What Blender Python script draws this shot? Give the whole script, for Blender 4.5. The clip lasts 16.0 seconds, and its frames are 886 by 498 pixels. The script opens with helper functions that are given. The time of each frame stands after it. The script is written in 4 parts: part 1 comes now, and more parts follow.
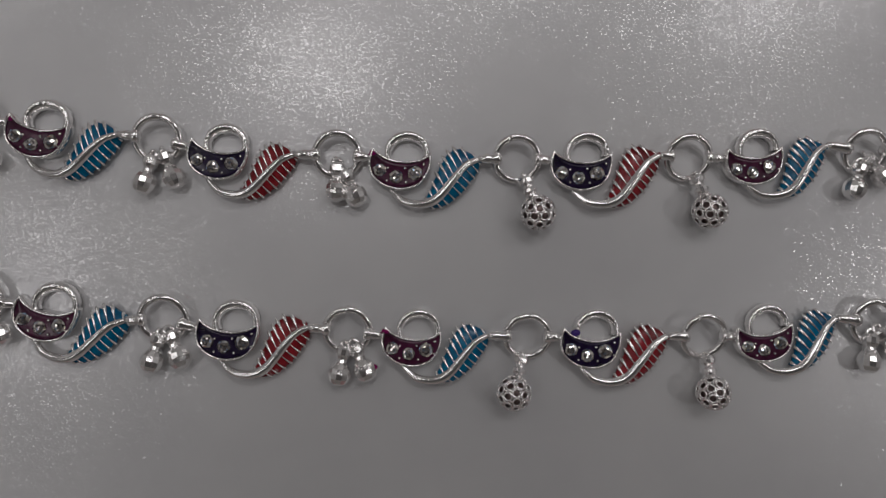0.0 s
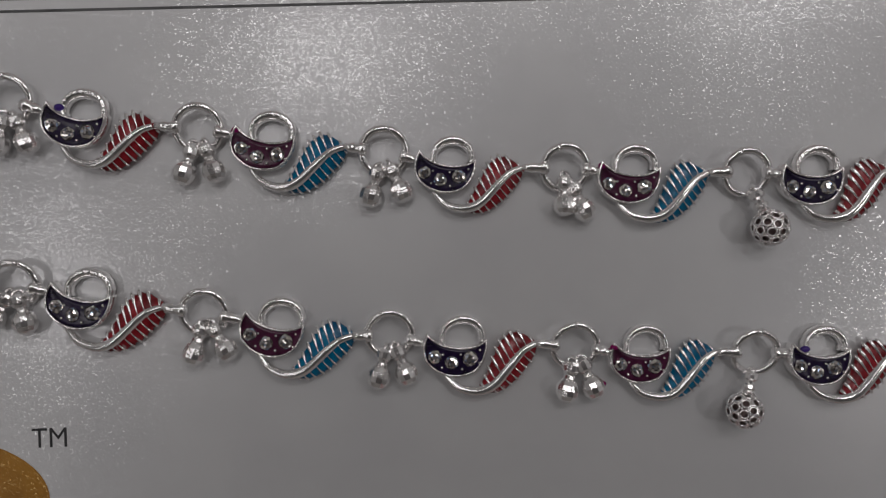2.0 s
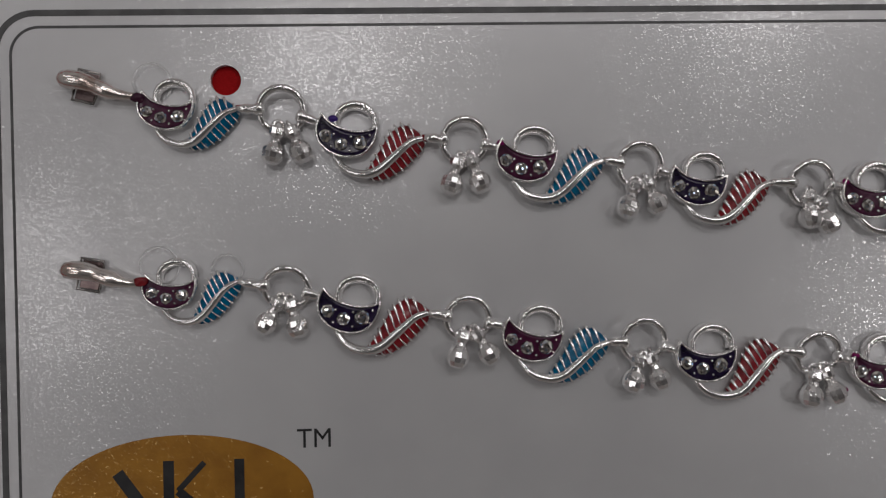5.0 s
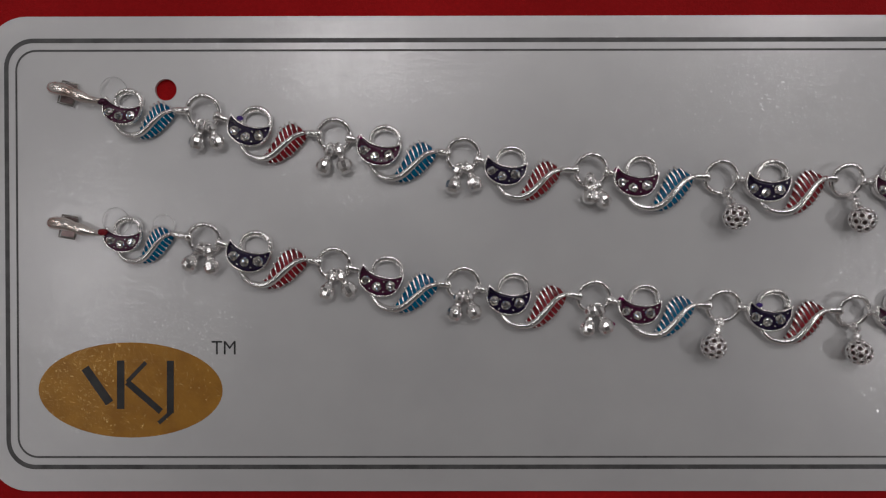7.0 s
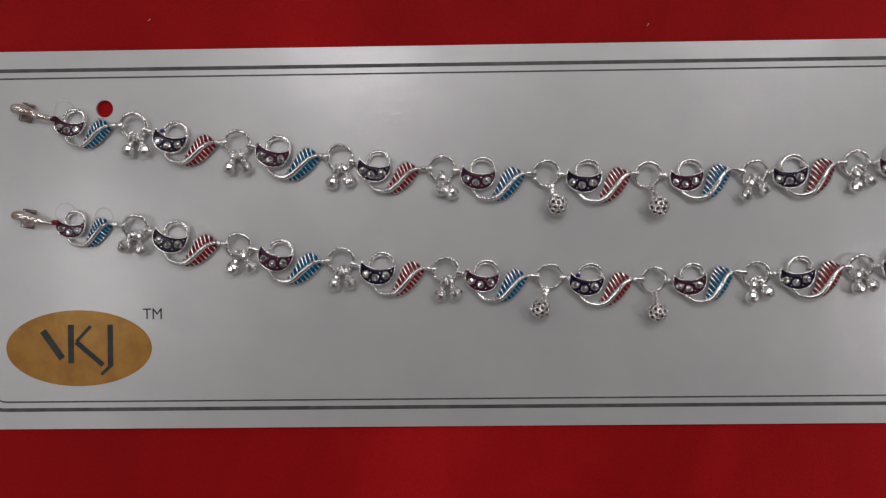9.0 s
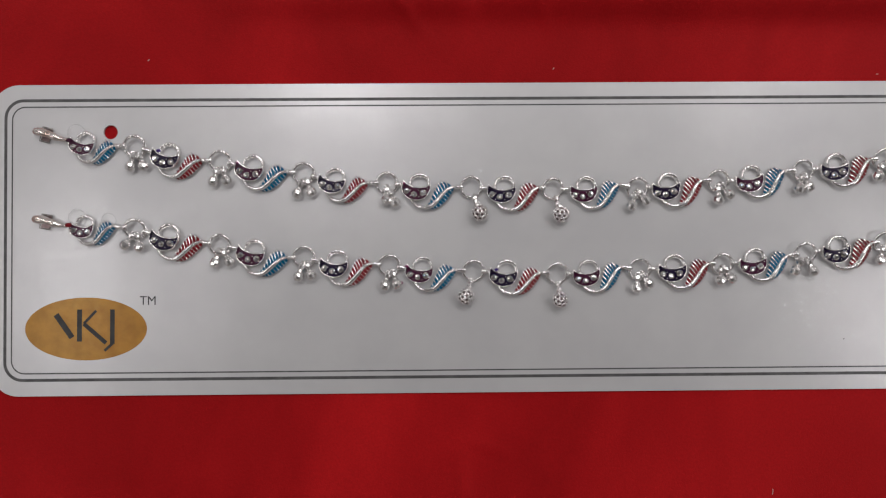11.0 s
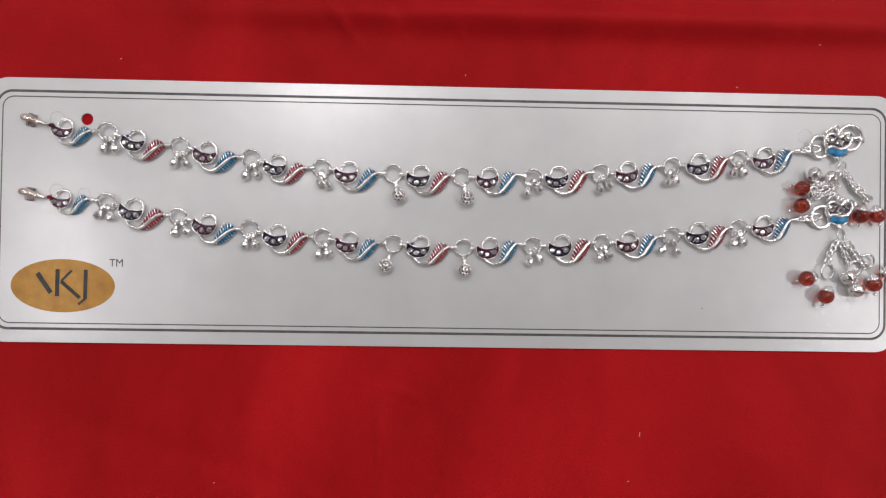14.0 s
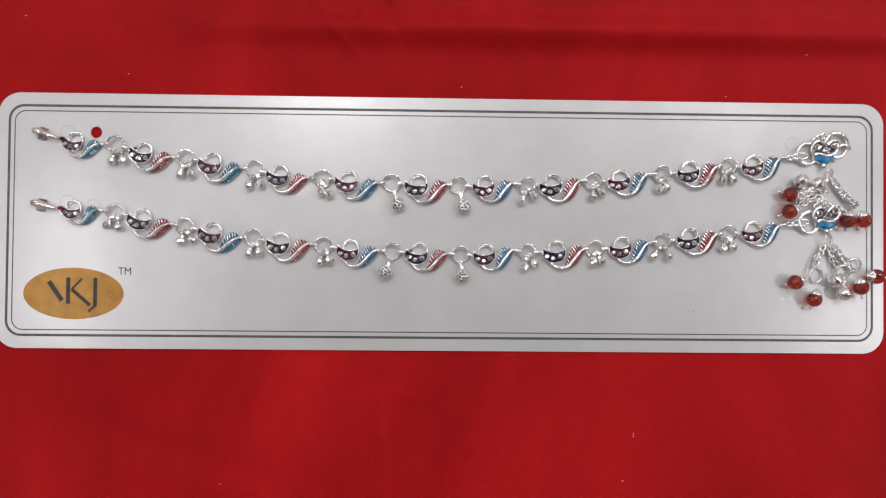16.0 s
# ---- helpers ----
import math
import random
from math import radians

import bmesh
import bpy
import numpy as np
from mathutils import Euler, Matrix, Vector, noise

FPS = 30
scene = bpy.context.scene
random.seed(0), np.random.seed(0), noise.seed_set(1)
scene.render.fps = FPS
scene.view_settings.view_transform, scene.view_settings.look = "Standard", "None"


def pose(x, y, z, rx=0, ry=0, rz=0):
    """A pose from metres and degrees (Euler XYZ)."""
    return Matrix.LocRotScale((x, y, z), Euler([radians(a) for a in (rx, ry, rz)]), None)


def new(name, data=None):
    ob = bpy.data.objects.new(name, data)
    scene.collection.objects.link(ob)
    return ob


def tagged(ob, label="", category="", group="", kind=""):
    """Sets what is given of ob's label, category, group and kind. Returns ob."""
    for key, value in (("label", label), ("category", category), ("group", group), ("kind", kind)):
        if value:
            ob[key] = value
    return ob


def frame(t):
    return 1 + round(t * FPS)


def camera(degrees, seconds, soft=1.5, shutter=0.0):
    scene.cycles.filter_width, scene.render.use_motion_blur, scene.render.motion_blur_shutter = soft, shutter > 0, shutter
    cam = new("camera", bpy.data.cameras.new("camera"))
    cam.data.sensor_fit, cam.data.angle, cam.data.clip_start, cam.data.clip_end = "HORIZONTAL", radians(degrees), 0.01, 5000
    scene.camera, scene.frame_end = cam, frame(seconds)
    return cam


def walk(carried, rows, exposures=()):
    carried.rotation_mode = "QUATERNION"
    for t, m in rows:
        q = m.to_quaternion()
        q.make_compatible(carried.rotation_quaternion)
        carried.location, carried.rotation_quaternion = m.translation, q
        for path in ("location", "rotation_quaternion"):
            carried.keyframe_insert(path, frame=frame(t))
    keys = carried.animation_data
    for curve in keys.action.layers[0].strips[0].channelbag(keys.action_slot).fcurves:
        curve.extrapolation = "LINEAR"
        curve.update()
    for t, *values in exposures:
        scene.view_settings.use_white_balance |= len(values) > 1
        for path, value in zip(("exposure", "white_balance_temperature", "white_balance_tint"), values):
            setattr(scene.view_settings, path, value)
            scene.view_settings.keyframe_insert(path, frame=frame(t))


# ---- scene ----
cam = camera(67.0, 16.0, soft=1.2)
# seconds, eye in metres, turn in degrees
ROWS = [
    (0, 0.11242, 0.04306, 0.08278, 0.461, -1.562, -1.791),
    (0.5, 0.09751, 0.04395, 0.08214, 0.771, -2.025, -1.538),
    (1, 0.09344, 0.04519, 0.08176, 0.334, -2.108, -1.592),
    (1.5, 0.09240, 0.04501, 0.08158, 0.307, -1.996, -1.733),
    (2, 0.08511, 0.04679, 0.08073, -0.358, -1.598, -1.655),
    (2.5, 0.07476, 0.04769, 0.08121, 0.042, -1.760, -2.073),
    (3, 0.06756, 0.04780, 0.08105, -0.134, -1.522, -1.987),
    (3.5, 0.05820, 0.04926, 0.08306, 0.277, -1.925, -2.019),
    (3.7, 0.05221, 0.04905, 0.08270, 0.163, -2.904, -1.902),
    (5.8, 0.05356, 0.04645, 0.08278, -0.052, -1.664, -0.723),
    (6, 0.05845, 0.04471, 0.08432, -0.050, -1.366, -0.656),
    (6.5, 0.07312, 0.04449, 0.09079, -0.517, -0.564, -0.135),
    (7, 0.07760, 0.04307, 0.11409, -0.464, 0.148, 0.202),
    (7.5, 0.08357, 0.04117, 0.11857, -0.451, 0.160, 0.185),
    (8, 0.09170, 0.04052, 0.12613, -0.397, 0.558, 0.514),
    (8.5, 0.09937, 0.03970, 0.13391, -0.599, 1.071, 0.412),
    (9, 0.10427, 0.03943, 0.14235, -0.325, 0.818, -0.373),
    (11.3, 0.11724, 0.03484, 0.17922, 1.135, -0.611, -0.043),
    (11.5, 0.11886, 0.03573, 0.18171, 0.766, -0.635, 0.045),
    (12, 0.12215, 0.03819, 0.18562, 0.499, -0.640, -0.495),
    (12.5, 0.12529, 0.03501, 0.19357, 0.584, -1.296, 0.606),
    (13, 0.12826, 0.03414, 0.19860, 0.943, -1.230, -0.350),
    (13.5, 0.13002, 0.02964, 0.20433, 0.786, -1.662, 0.270),
    (14, 0.13467, 0.02903, 0.20792, 0.644, -1.509, 1.166),
    (14.5, 0.13605, 0.02561, 0.21202, 1.860, -1.266, 1.153),
    (15, 0.13661, 0.02952, 0.21451, 0.965, -1.123, 0.684),
    (15.5, 0.13611, 0.02858, 0.21419, 1.273, -1.180, 0.877),
    (16, 0.13655, 0.03027, 0.21434, 0.883, -1.139, 0.824),
]
EXPOSURES = [(0.0, -1.25), (3.5, -1.18), (6.0, -1.17), (7.0, -1.06), (9.0, -0.81), (11.5, -0.34), (12.5, -0.17), (14.0, -0.01), (16.0, 0.04)]
walk(cam, [(t, pose(*p)) for t, *p in ROWS], EXPOSURES)

MM = 0.001


# ---- light ----
world = bpy.data.worlds.new("world")
scene.world = world
world.use_nodes = True
world.node_tree.nodes["Background"].inputs[0].default_value = (0.75, 0.82, 0.9, 1)
world.node_tree.nodes["Background"].inputs[1].default_value = 0.15

# ceiling lamps and added fill: x, y, width, depth, watts
LAMPS_AND_FILL = [
    (-0.20, 0.60, 0.34, 0.24, 4.3), (-0.98, -0.02, 0.22, 0.46, 3.5), (1.10, 0.76, 0.28, 0.22, 3.7),
    # added fill lamps, for softer light, brighter silver and an even card
    (-1.3, 1.15, 0.5, 0.5, 6), (0.35, 1.25, 0.6, 0.4, 11), (1.55, 1.3, 0.5, 0.5, 9), (-1.4, -0.9, 0.4, 0.4, 2.5), (1.84, -0.2, 0.2, 0.4, 9),
]
CEILING = 1.9


def lamp_or_fill(x, y, w, d, watts):
    lamp = bpy.data.lights.new("lamp_or_fill", "AREA")
    lamp.shape, lamp.size, lamp.size_y, lamp.energy, lamp.color = "RECTANGLE", w, d, watts, (1.0, 0.965, 0.975)
    ob = new("lamp_or_fill", lamp)
    ob.matrix_basis = pose(x, y, CEILING - 0.035)


for row in LAMPS_AND_FILL:
    lamp_or_fill(*row)


# ---- materials ----
def material(name, colour, rough=0.5, metal=0.0, **more):
    m = bpy.data.materials.new(name)
    m.use_nodes = True
    b = m.node_tree.nodes["Principled BSDF"]
    b.inputs["Base Color"].default_value = (*colour, 1)
    b.inputs["Roughness"].default_value = rough
    b.inputs["Metallic"].default_value = metal
    for key, value in more.items():
        b.inputs[key.replace("_", " ")].default_value = value
    return m


def nodes_of(m):
    t = m.node_tree
    return t.nodes, t.links, t.nodes["Principled BSDF"]


def noise_node(m, scale, detail=3.0, rough=0.55):
    n, l, b = nodes_of(m)
    c, t = n.new("ShaderNodeTexCoord"), n.new("ShaderNodeTexNoise")
    t.inputs["Scale"].default_value, t.inputs["Detail"].default_value, t.inputs["Roughness"].default_value = scale, detail, rough
    l.new(c.outputs["Object"], t.inputs["Vector"])
    return t


def ramp(m, source, stops):
    n, l, b = nodes_of(m)
    r = n.new("ShaderNodeValToRGB")
    e = r.color_ramp.elements
    while len(e) < len(stops):
        e.new(0.5)
    for k, (p, c) in zip(e, stops):
        k.position, k.color = p, (*c, 1)
    l.new(source, r.inputs[0])
    return r.outputs[0]


def bump(m, height, strength, distance):
    n, l, b = nodes_of(m)
    k = n.new("ShaderNodeBump")
    k.inputs["Strength"].default_value, k.inputs["Distance"].default_value = strength, distance
    l.new(height, k.inputs["Height"])
    l.new(k.outputs[0], b.inputs["Normal"])


def varied(name, dark, light, rough, metal, scale, rough_span=0.12, bumpy=0.0, bump_mm=0.05, **more):
    """Two tones in soft patches, uneven gloss and a fine relief."""
    m = material(name, light, rough, metal, **more)
    n, l, b = nodes_of(m)
    t = noise_node(m, scale)
    l.new(ramp(m, t.outputs["Fac"], [(0.35, dark), (0.65, light)]), b.inputs["Base Color"])
    k = n.new("ShaderNodeMapRange")
    k.inputs["To Min"].default_value, k.inputs["To Max"].default_value = rough - rough_span / 2, rough + rough_span / 2
    l.new(noise_node(m, scale * 4).outputs["Fac"], k.inputs["Value"])
    l.new(k.outputs[0], b.inputs["Roughness"])
    if bumpy:
        bump(m, noise_node(m, scale * 3, 4).outputs["Fac"], bumpy, bump_mm * MM)
    return m


SILVER = varied("polished_silver", (0.86, 0.84, 0.83), (0.98, 0.97, 0.965), 0.15, 0.92, 750, 0.12, 0.28, 0.12)
WORN_SILVER = varied("worn_silver", (0.62, 0.50, 0.44), (0.96, 0.92, 0.89), 0.2, 0.92, 380, 0.14, 0.4, 0.12)
# silver darkened by colour: shade inside the pierced bells, and dull clasp tongues
SHADED_SILVER = varied("shaded_silver", (0.10, 0.07, 0.07), (0.26, 0.20, 0.19), 0.3, 0.9, 700)
DARK_STEEL = varied("dark_steel", (0.16, 0.15, 0.14), (0.40, 0.38, 0.36), 0.3, 1.0, 700)
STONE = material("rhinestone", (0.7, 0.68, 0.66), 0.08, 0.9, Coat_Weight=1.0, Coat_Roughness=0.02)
# glints, dark reflections and coloured fire painted facet by facet, at random
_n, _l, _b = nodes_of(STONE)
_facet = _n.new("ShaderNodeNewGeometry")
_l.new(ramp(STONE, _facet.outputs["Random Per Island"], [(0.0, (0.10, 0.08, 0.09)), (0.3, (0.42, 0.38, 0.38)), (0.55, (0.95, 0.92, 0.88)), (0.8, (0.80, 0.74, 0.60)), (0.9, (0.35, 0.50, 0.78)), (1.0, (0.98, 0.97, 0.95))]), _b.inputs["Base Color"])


def enamel(name, dark, light, bare):
    """Glassy enamel over silver; bare is how much of it is rubbed off."""
    m = varied(name, dark, light, 0.25, 0.0, 500, 0.12, 0.35, 0.1, Coat_Weight=0.12, Coat_Roughness=0.06, Specular_IOR_Level=0.3)
    if bare:
        n, l, b = nodes_of(m)
        info, add, step = n.new("ShaderNodeObjectInfo"), n.new("ShaderNodeMath"), n.new("ShaderNodeMapRange")
        l.new(noise_node(m, 420, 2).outputs["Fac"], add.inputs[0])
        span = n.new("ShaderNodeMath")
        span.operation = "MULTIPLY"
        l.new(info.outputs["Random"], span.inputs[0])
        span.inputs[1].default_value = bare
        l.new(span.outputs[0], add.inputs[1])
        step.inputs["From Min"].default_value, step.inputs["From Max"].default_value = 0.66, 0.74
        l.new(add.outputs[0], step.inputs["Value"])
        old = b.inputs["Base Color"].links[0].from_socket
        mix = n.new("ShaderNodeMix")
        mix.data_type = "RGBA"
        l.new(step.outputs[0], mix.inputs[0])
        l.new(old, mix.inputs[6])
        mix.inputs[7].default_value = (0.9, 0.88, 0.86, 1)
        l.new(mix.outputs[2], b.inputs["Base Color"])
        l.new(step.outputs[0], b.inputs["Metallic"])
    return m


PLUM = enamel("plum_enamel", (0.030, 0.006, 0.018), (0.080, 0.014, 0.046), 0)
VIOLET = enamel("violet_enamel", (0.005, 0.003, 0.012), (0.017, 0.008, 0.040), 0)
TEAL = enamel("teal_enamel", (0.0, 0.078, 0.175), (0.0, 0.185, 0.345), 0.05)
RED = enamel("red_enamel", (0.14, 0.008, 0.012), (0.36, 0.024, 0.034), 0.06)
VIOLET_SPILL = enamel("violet_spill", (0.03, 0.012, 0.12), (0.08, 0.035, 0.30), 0)
MAGENTA = enamel("magenta_enamel", (0.16, 0.004, 0.07), (0.34, 0.010, 0.16), 0)
BLUE = enamel("sky_blue_enamel", (0.01, 0.11, 0.28), (0.06, 0.31, 0.54), 0)
SMOKE = enamel("smoky_enamel", (0.03, 0.025, 0.032), (0.09, 0.075, 0.09), 0)
AMBER = material("amber_glass", (0.75, 0.07, 0.012), 0.06, 0.0, Transmission_Weight=0.92, IOR=1.45, Coat_Weight=0.5, Coat_Roughness=0.02, Subsurface_Weight=0.0)
_n, _l, _b = nodes_of(AMBER)
_l.new(ramp(AMBER, noise_node(AMBER, 260, 2).outputs["Fac"], [(0.35, (0.24, 0.016, 0.009)), (0.55, (0.46, 0.042, 0.014)), (0.75, (0.80, 0.15, 0.03))]), _b.inputs["Base Color"])
NYLON = material("clear_nylon", (0.95, 0.95, 0.95), 0.1, 0.0, Transmission_Weight=0.92, IOR=1.12)
INK = varied("grey_ink", (0.06, 0.06, 0.06), (0.11, 0.11, 0.11), 0.45, 0.0, 300)
BLACK_INK = varied("black_ink", (0.012, 0.012, 0.014), (0.03, 0.03, 0.03), 0.4, 0.0, 300)
LINT = material("pale_lint", (0.7, 0.5, 0.45), 0.8)
SPECK = material("dark_speck", (0.02, 0.02, 0.02), 0.8)


def glitter(m, cell, tilt, mix, rough=0.06, colour=(1.0, 1.0, 1.0)):
    """Embossed film: tiny cells, each leaning its own way, that flash near a lamp's mirror image."""
    n, l, b = nodes_of(m)
    out = n["Material Output"]
    c, v = n.new("ShaderNodeTexCoord"), n.new("ShaderNodeTexVoronoi")
    v.inputs["Scale"].default_value = 1 / cell
    stretch = n.new("ShaderNodeMapping")
    stretch.inputs["Scale"].default_value = (0.7, 1.0, 1.0)
    l.new(c.outputs["Object"], stretch.inputs["Vector"])
    l.new(stretch.outputs[0], v.inputs["Vector"])
    less, scale, add, unit, geo = [n.new("ShaderNodeVectorMath") for _ in range(4)] + [n.new("ShaderNodeNewGeometry")]
    less.operation, scale.operation, add.operation, unit.operation = "SUBTRACT", "SCALE", "ADD", "NORMALIZE"
    l.new(v.outputs["Color"], less.inputs[0])
    less.inputs[1].default_value = (0.5, 0.5, 0.5)
    size, peak = n.new("ShaderNodeVectorMath"), n.new("ShaderNodeVectorMath")
    size.operation, peak.operation = "ABSOLUTE", "MULTIPLY"
    l.new(less.outputs[0], size.inputs[0])
    l.new(less.outputs[0], peak.inputs[0])
    l.new(size.outputs[0], peak.inputs[1])
    l.new(peak.outputs[0], scale.inputs[0])
    scale.inputs["Scale"].default_value = tilt * 2
    l.new(scale.outputs[0], add.inputs[0])
    l.new(geo.outputs["Normal"], add.inputs[1])
    l.new(add.outputs[0], unit.inputs[0])
    g, s = n.new("ShaderNodeBsdfGlossy"), n.new("ShaderNodeMixShader")
    g.inputs["Roughness"].default_value = rough
    g.inputs["Color"].default_value = (*colour, 1)
    l.new(unit.outputs[0], g.inputs["Normal"])
    s.inputs[0].default_value = mix
    l.new(b.outputs[0], s.inputs[1])
    l.new(g.outputs[0], s.inputs[2])
    l.new(s.outputs[0], out.inputs["Surface"])


FILM = varied("pearly_film", (0.62, 0.62, 0.625), (0.66, 0.66, 0.66), 0.39, 0.29, 60, 0.05, 0.25, 0.03)
glitter(FILM, 0.125 * MM, 0.21, 0.052, 0.08)
GOLD_INK = varied("gold_ink", (0.34, 0.145, 0.012), (0.43, 0.195, 0.018), 0.45, 0.2, 250)
glitter(GOLD_INK, 0.13 * MM, 0.30, 0.04, 0.08, (1.0, 0.78, 0.36))

VELVET = material("red_velvet", (0.5, 0.01, 0.012), 0.62, 0.0, Sheen_Weight=0.22, Sheen_Roughness=0.4)
_n, _l, _b = nodes_of(VELVET)
_b.inputs["Sheen Tint"].default_value = (1.0, 0.10, 0.10, 1)
_b.inputs["Specular IOR Level"].default_value = 0.3
_b.inputs["Specular Tint"].default_value = (1.0, 0.25, 0.22, 1)
_mix = _n.new("ShaderNodeMix")
_mix.data_type, _mix.blend_type = "RGBA", "MULTIPLY"
_mix.inputs[0].default_value = 1.0
# the nap's uneven shine, put into the colour as soft random patches
_streak = noise_node(VELVET, 16, 4, 0.6)
_map = _n.new("ShaderNodeMapping")
_map.inputs["Scale"].default_value = (1.0, 0.55, 1.0)
_l.new(_streak.inputs["Vector"].links[0].from_socket, _map.inputs["Vector"])
_l.new(_map.outputs[0], _streak.inputs["Vector"])
_streak.inputs["Distortion"].default_value = 0.6
_l.new(ramp(VELVET, _streak.outputs["Fac"], [(0.28, (0.30, 0.004, 0.006)), (0.5, (0.40, 0.006, 0.009)), (0.72, (0.52, 0.010, 0.013))]), _mix.inputs[6])
_l.new(ramp(VELVET, noise_node(VELVET, 1600, 3).outputs["Fac"], [(0.25, (0.8, 0.8, 0.8)), (0.75, (1.0, 1.0, 1.0))]), _mix.inputs[7])
_l.new(_mix.outputs[2], _b.inputs["Base Color"])
bump(VELVET, noise_node(VELVET, 2500, 3).outputs["Fac"], 0.5, 0.15 * MM)

PLASTER = varied("white_plaster", (0.62, 0.62, 0.61), (0.70, 0.70, 0.69), 0.85, 0.0, 3)
CEILING_PAINT = varied("ceiling_paint", (0.19, 0.19, 0.19), (0.25, 0.25, 0.25), 0.9, 0.0, 3)
SHOP_WALL = varied("cream_paint", (0.50, 0.48, 0.45), (0.58, 0.56, 0.53), 0.7, 0.0, 6)
GREY_WALL = varied("grey_paint", (0.55, 0.55, 0.55), (0.62, 0.62, 0.62), 0.7, 0.0, 4)
STONE_FLOOR = varied("floor_stone", (0.36, 0.35, 0.33), (0.46, 0.45, 0.42), 0.4, 0.0, 8)
TABLE_WOOD = varied("table_wood", (0.12, 0.07, 0.04), (0.22, 0.13, 0.07), 0.45, 0.0, 12)
WHITE_METAL = material("white_metal", (0.8, 0.8, 0.8), 0.4)


# ---- building blocks ----
PLACED = {}


def settle(ob, parent=None, m=Matrix.Identity(4)):
    """Puts ob at m in the world, under parent."""
    PLACED[ob.name] = m
    if parent:
        ob.parent = parent
        ob.matrix_basis = PLACED[parent.name].inverted() @ m
    else:
        ob.matrix_basis = m
    return ob


def mesh_of(name, bm, mat, smooth=True):
    me = bpy.data.meshes.new(name)
    bmesh.ops.recalc_face_normals(bm, faces=bm.faces)
    bm.to_mesh(me)
    bm.free()
    me.materials.append(mat)
    if smooth:
        me.polygons.foreach_set("use_smooth", [True] * len(me.polygons))
    return me


def put(name, me, parent=None, m=Matrix.Identity(4), label=""):
    return tagged(settle(new(name, me), parent, m), label)


def part(name, bm, mat, parent=None, label="", m=Matrix.Identity(4), smooth=True):
    return put(name, mesh_of(name, bm, mat, smooth), parent, m, label)


def thing(name, label, category, group="", at=(0, 0, 0)):
    ob = new(name)
    ob.empty_display_size = 0.01
    settle(ob, None, Matrix.Translation(Vector(at) * MM))
    return tagged(ob, label, category, group)


def V(x, y, z=0.0):
    """A point given in millimetres."""
    return Vector((x, y, z)) * MM


def tube(bm, pts, radii, sides=8, closed=False, up=Vector((0, 0, 1)), flat=1.0):
    """A pipe along pts; flat squeezes it along up."""
    pts = [Vector(p) for p in pts]
    if not hasattr(radii, "__len__"):
        radii = [radii] * len(pts)
    rings = []
    for i, p in enumerate(pts):
        a = pts[i - 1] if i or closed else p
        b = pts[(i + 1) % len(pts)] if i + 1 < len(pts) or closed else p
        t = (b - a).normalized()
        side = t.cross(up)
        side = side.normalized() if side.length > 1e-6 else t.orthogonal().normalized()
        top = side.cross(t)
        rings.append([bm.verts.new(p + (side * math.cos(k * math.tau / sides) + top * flat * math.sin(k * math.tau / sides)) * radii[i]) for k in range(sides)])
    for i in range(len(rings) - (0 if closed else 1)):
        a, b = rings[i], rings[(i + 1) % len(rings)]
        for k in range(sides):
            bm.faces.new((a[k], a[(k + 1) % sides], b[(k + 1) % sides], b[k]))
    if not closed:
        bm.faces.new(rings[0])
        bm.faces.new(rings[-1])
    return bm


def circle(centre, r, n=28, a0=0.0, a1=360.0, ry=None):
    full = abs(a1 - a0) > 359
    return [Vector(centre) + Vector((math.cos(a) * r, math.sin(a) * (ry or r), 0)) for a in (radians(a0 + (a1 - a0) * i / (n if full else n - 1)) for i in range(n))]


def spline(pts, n):
    """n points of a smooth curve through pts."""
    pts = [Vector(p) for p in pts]
    out = []
    for i in range(n):
        s = i / (n - 1) * (len(pts) - 1)
        k = min(int(s), len(pts) - 2)
        f = s - k
        p0, p1, p2, p3 = pts[max(k - 1, 0)], pts[k], pts[k + 1], pts[min(k + 2, len(pts) - 1)]
        out.append(0.5 * (2 * p1 + (p2 - p0) * f + (2 * p0 - 5 * p1 + 4 * p2 - p3) * f * f + (3 * p1 - p0 - 3 * p2 + p3) * f ** 3))
    return out


def lathe(bm, profile, sides=14, wave=0.0, waves=0):
    """Turns (radius, height) pairs round local y."""
    rings = []
    for r, h in profile:
        rings.append([bm.verts.new((r * (1 + wave * math.cos(waves * a)) * math.cos(a), h, r * (1 + wave * math.cos(waves * a)) * math.sin(a))) for a in (k * math.tau / sides for k in range(sides))])
    for a, b in zip(rings, rings[1:]):
        for k in range(sides):
            bm.faces.new((a[k], a[(k + 1) % sides], b[(k + 1) % sides], b[k]))
    bm.faces.new(rings[0])
    bm.faces.new(rings[-1])
    return bm


def ball(bm, centre, r, u=14, v=9):
    bmesh.ops.create_uvsphere(bm, u_segments=u, v_segments=v, radius=r, matrix=Matrix.Translation(centre))
    return bm


def plate(bm, outline, z0, z1, dome=0.0):
    """A filled outline between two heights, its top swelling by dome in the middle."""
    n = len(outline)
    mid = sum((Vector(p) for p in outline), Vector()) / n
    levels = [(z0, 1.0), (z1 - dome * 0.2, 1.0), (z1, 0.94), (z1 + dome * 0.75, 0.6), (z1 + dome, 0.25)]
    rings = [[bm.verts.new(Vector((mid.x + (p[0] - mid.x) * f, mid.y + (p[1] - mid.y) * f, z))) for p in outline] for z, f in levels]
    for a, b in zip(rings, rings[1:]):
        for k in range(n):
            bm.faces.new((a[k], a[(k + 1) % n], b[(k + 1) % n], b[k]))
    bm.faces.new(rings[0])
    bm.faces.new(rings[-1])
    return bm


